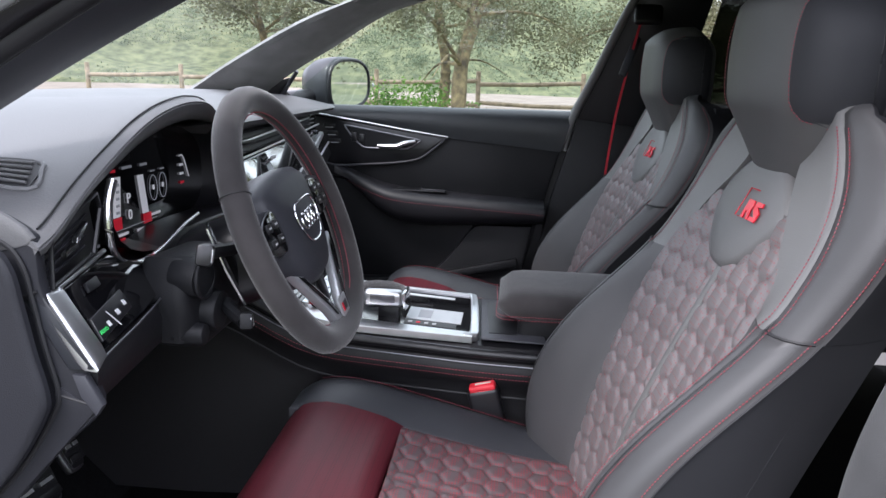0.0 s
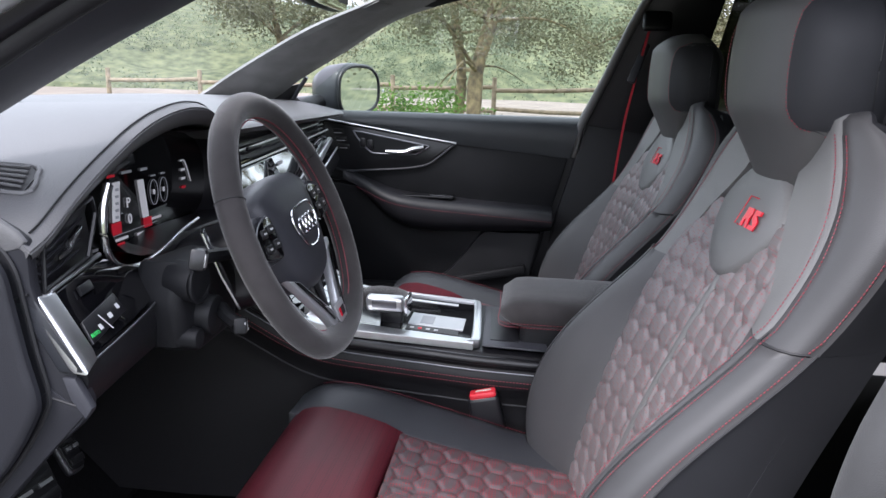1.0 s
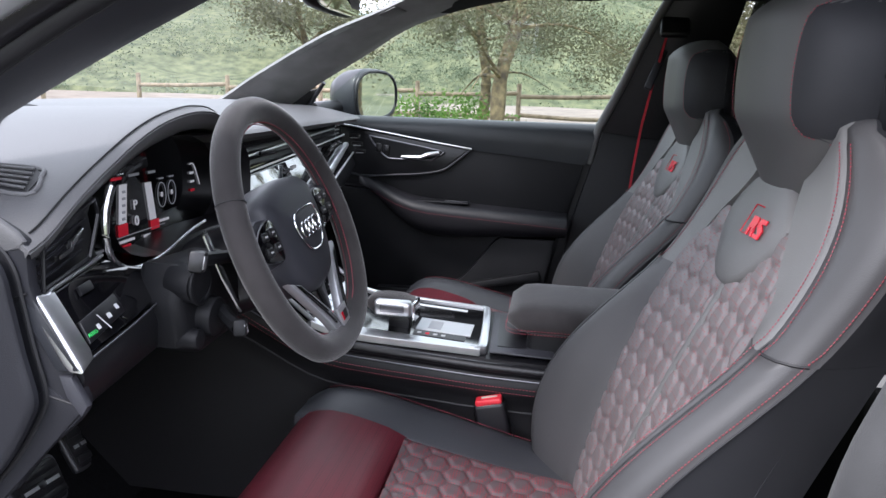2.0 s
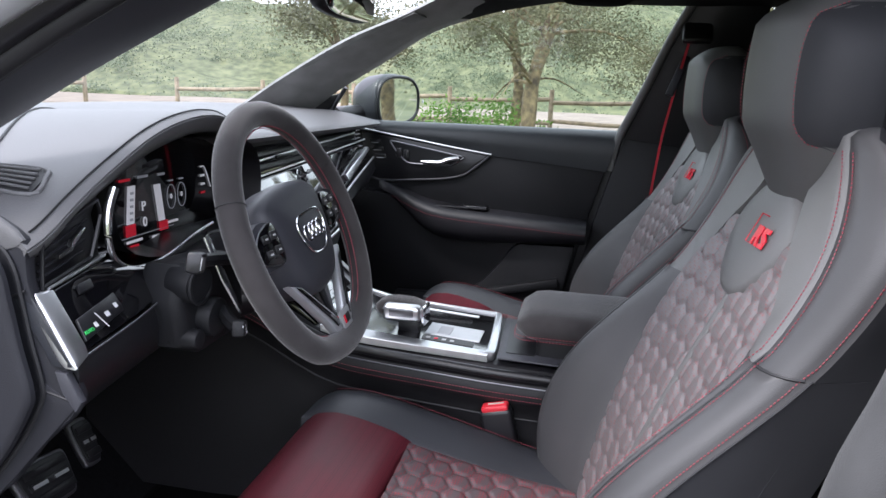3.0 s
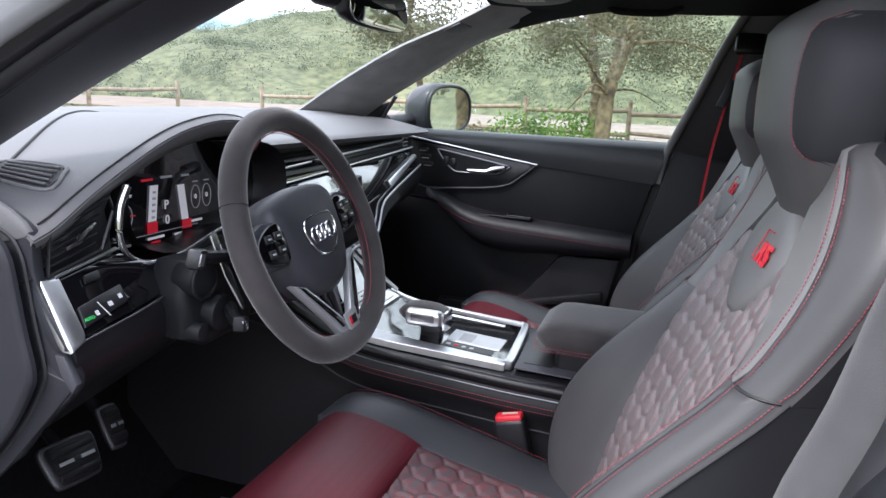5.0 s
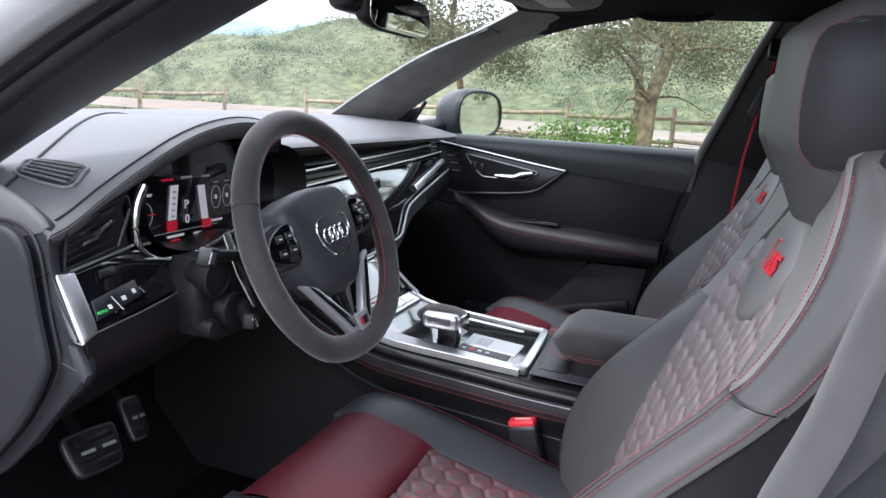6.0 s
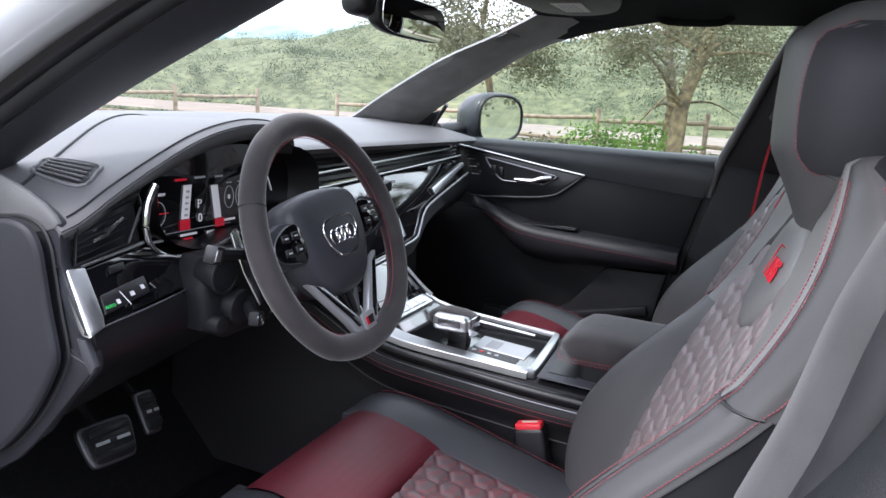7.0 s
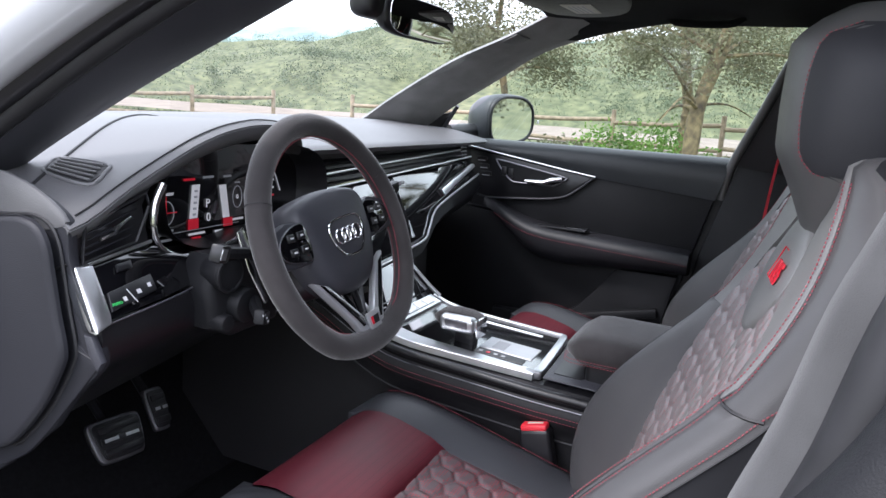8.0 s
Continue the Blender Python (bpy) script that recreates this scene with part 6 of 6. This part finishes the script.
gr = []
for i in range(60):
    r = 1.0 + 640 * (i / 59) ** 2.6
    gr.append([(r * math.cos(a), r * math.sin(a), height(r * math.cos(a), r * math.sin(a)) * min(1, max(0, (r - 20) / 40))) for a in [2 * math.pi * k / 144 for k in range(144)]])
bm = grid(gr, close_v=True)
bm.faces.new([v for v in bm.verts][:144])
ground = part("ground", bm, GRASSM, None, "dry grassy ground reaching to wooded hills", angle=80)
tagged(ground, category="ground", kind="structure")
rd = []
for i in range(33):
    y = -70 + 140 * i / 32
    xc = 30 + 0.06 * y + 2 * math.sin(y * 0.09)
    rd.append([(xc - 7 + 1.2 * math.sin(y * 0.7), y, 0.02), (xc, y, 0.05), (xc + 12 + 1.5 * math.sin(y * 0.5 + 1), y, 0.03)])
rdo = part("track", grid(rd), DIRT, None, "pale dirt track beside the trees", angle=80)
tagged(rdo, category="dirt track", kind="structure")
lot = part("yard", grid([[(5 * math.cos(a) * (k + 0.01) / 4 + 0.5, 7 * math.sin(a) * (k + 0.01) / 4, 0.02) for a in [2 * math.pi * j / 40 for j in range(40)]] for k in range(0, 5)], close_v=True), YARD, None, "unseen ground by the car, dark to limit bounce light")
tagged(lot, category="ground", kind="structure")


def leaves(spots, size, seed, squash=0.75, per=26, blade=((0, -1), (0.45, -0.2), (0.3, 0.5), (0, 1), (-0.3, 0.5), (-0.45, -0.2))):
    """Many small leaf blades round the given clump centres."""
    rng = random.Random(seed)
    verts, faces = [], []
    for c, rad in spots:
        for _ in range(per):
            d = Vector((rng.gauss(0, 1), rng.gauss(0, 1), rng.gauss(0, 1) * squash)) * rad * 0.5
            p = Vector(c) + d
            q = Euler((rng.uniform(0, 6.3), rng.uniform(0, 6.3), rng.uniform(0, 6.3))).to_matrix()
            s = size * rng.uniform(0.6, 1.4)
            i = len(verts)
            for a, b in blade:
                verts.append(tuple(p + q @ Vector((a * s, b * s, 0.12 * s * abs(a)))))
            faces.append(tuple(range(i, i + len(blade))))
    me = bpy.data.meshes.new("leaves")
    me.from_pydata(verts, [], faces)
    bm = bmesh.new()
    bm.from_mesh(me)
    bpy.data.meshes.remove(me)
    return bm


def tree(at, tall, lean, crown_lo, spread, seed, label, clumps=240, leaf=0.055, trunk_r=0.13, per=26):
    rng = random.Random(seed)
    t = thing("tree", label, "tree", at)
    x, y, z = at
    tr = [(x + lean[0] * k / 8 + 0.06 * math.sin(k * 1.3 + seed), y + lean[1] * k / 8 + 0.06 * math.cos(k * 1.7 + seed), z + tall * k / 8) for k in range(9)]
    part("trunk", tube(curve(tr, 4), lambda s: trunk_r * (1.15 - 0.75 * s) * (1 + 0.08 * math.sin(s * 40)), 12), BARK, t, "rough lichen-spotted trunk")
    spots = []
    for b in range(16):
        k = rng.uniform(0.28, 0.95)
        o = Vector(tr[int(k * 8)])
        a = rng.uniform(0, 6.28)
        L = spread * rng.uniform(0.6, 1.1) * (1.15 - 0.5 * k)
        end = o + Vector((math.cos(a) * L, math.sin(a) * L, L * rng.uniform(-0.25, 0.55)))
        mid = o.lerp(end, 0.5) + Vector((0, 0, 0.12 * L))
        part("limb", tube(curve([tuple(o), tuple(mid), tuple(end)], 4), lambda s: trunk_r * 0.28 * (1.1 - s), 7), BARK, t)
        for _ in range(clumps // 16):
            s = rng.uniform(0.25, 1.08)
            p = o.lerp(mid, s * 2) if s < 0.5 else mid.lerp(end, s * 2 - 1)
            p = p + Vector((rng.gauss(0, 0.22), rng.gauss(0, 0.22), rng.gauss(0, 0.2))) * spread * 0.4
            if p.z > z + crown_lo:
                spots.append((p, rng.uniform(0.22, 0.5)))
    part("crown", leaves(spots, leaf * 0.56, seed, per=int(per * 3.0)), OAK, t, "loose olive-green crown with gaps", angle=80)
    return t


tree((8.3, 0.62, 0.0), 5.2, (0.3, -0.65), 1.55, 2.0, 3, "holm oak with slender trunk beside the track", 300, 0.038, 0.100, 34)
tree((10.5, -2.4, 0.0), 5.0, (0.2, -0.3), 1.2, 2.3, 8, "holm oak with dense low crown", 420, 0.045, 0.13, 34)
tree((9.6, 3.6, 0.0), 4.6, (-0.2, 0.2), 1.5, 1.6, 12, "young holm oak behind the fence", 200, 0.05, 0.06)
tree((12.5, -5.0, 0.0), 5.5, (0.2, -0.3), 0.8, 2.6, 21, "broad holm oak by the track", 420, 0.06, 0.15)
tree((13.0, 1.2, 0.0), 5.5, (0.2, 0.3), 1.8, 2.2, 25, "holm oak standing behind the fence", 320, 0.055, 0.11)
tree((8.5, -8.5, 0.0), 6.0, (0.2, -0.3), 0.8, 3.0, 31, "broad holm oak beyond the car", 360, 0.07, 0.16)
tree((4.0, -13.0, 0.0), 6.0, (0.2, -0.3), 0.8, 3.0, 33, "broad holm oak beyond the car", 360, 0.07, 0.16)

# shrubs at the fence and small plants on the track's edge
rng = random.Random(5)
for k, (x, y, s) in enumerate(((12.0, 1.75, 0.46), (11.0, 0.2, 0.25), (11.5, -0.4, 0.22), (11.2, -1.0, 0.2), (10.0, 2.8, 0.3))):
    sh = thing("shrub", "bright green low shrub by the fence" if s > 0.4 else "small weedy plant on the verge", "shrub", (x, y, 0))
    part("foliage", leaves([(Vector((x + rng.gauss(0, s), y + rng.gauss(0, s), s * rng.uniform(0.1, 2.0))), s * 0.6) for _ in range(int(150 * s + 20))], 0.038, 40 + k, per=34), BUSH if s > 0.4 else OAK, sh, angle=80)

# rail fence running along the track and across the front
def fence(posts, label):
    f = thing("rail_fence", label, "fence", posts[0])
    for a in posts:
        part("post", rod((a[0], a[1], a[2] - 0.2), (a[0], a[1], a[2] + 1.25), 0.055, 0.05, 10, 0.01), WOOD, f)
    for i, (a, b) in enumerate(zip(posts, posts[1:])):
        for h0, h1 in ((1.05, 0.98), (0.55, 0.6)):
            part("rail", tube([(a[0], a[1], a[2] + h0), ((a[0] + b[0]) / 2, (a[1] + b[1]) / 2, (a[2] + b[2]) / 2 + (h0 + h1) / 2 - 0.02), (b[0], b[1], b[2] + h1)], 0.045, 8), WOOD, f)


fence([(14.0, -6 + 2.2 * k, 0.0) for k in range(8)], "weathered wooden rail fence along the verge")
fence([(13.5 - 1.9 * k, 11.5 + 0.9 * k, 0.0) for k in range(9)], "weathered wooden rail fence across the clearing")

# woods on the slopes: clumps of foliage, uncountable
rng = random.Random(9)
spots = []
for _ in range(4600):
    a = rng.uniform(-0.35, 2.0)
    r = rng.uniform(105, 420)
    x, y = r * math.cos(a), r * math.sin(a)
    if noise.noise(Vector((x * 0.02, y * 0.02, 7))) < -0.2 and r > 100:
        continue
    spots.append((Vector((x, y, height(x, y) + 1.5)), rng.uniform(2.5, 5.0)))
fw = part("woods", leaves(spots, 0.25, 77, 0.6, 95, ((0, -0.8), (0.7, 0), (0, 0.8), (-0.7, 0))), FAR, None, "woods covering the slopes, haze put into their green", angle=80)
tagged(fw, category="woods", kind="stuff")
hz = []
for j, (r, b, hgt) in enumerate(((900, -20, 0), (1000, 0, 70), (1150, 0, 115), (1500, 0, 120))):
    hz.append([(r * math.cos(a), r * math.sin(a), b + hgt * (0.8 + 0.25 * math.sin(a * 4 + 0.6) + 0.12 * math.sin(a * 9 + 2) + 0.06 * noise.noise(Vector((a * 14, j, 0))))) for a in [2 * math.pi * k / 160 for k in range(160)]])
far = part("far_hills", grid(hz, close_v=True), FARB, None, "far hills, haze painted into their blue-green", angle=80)
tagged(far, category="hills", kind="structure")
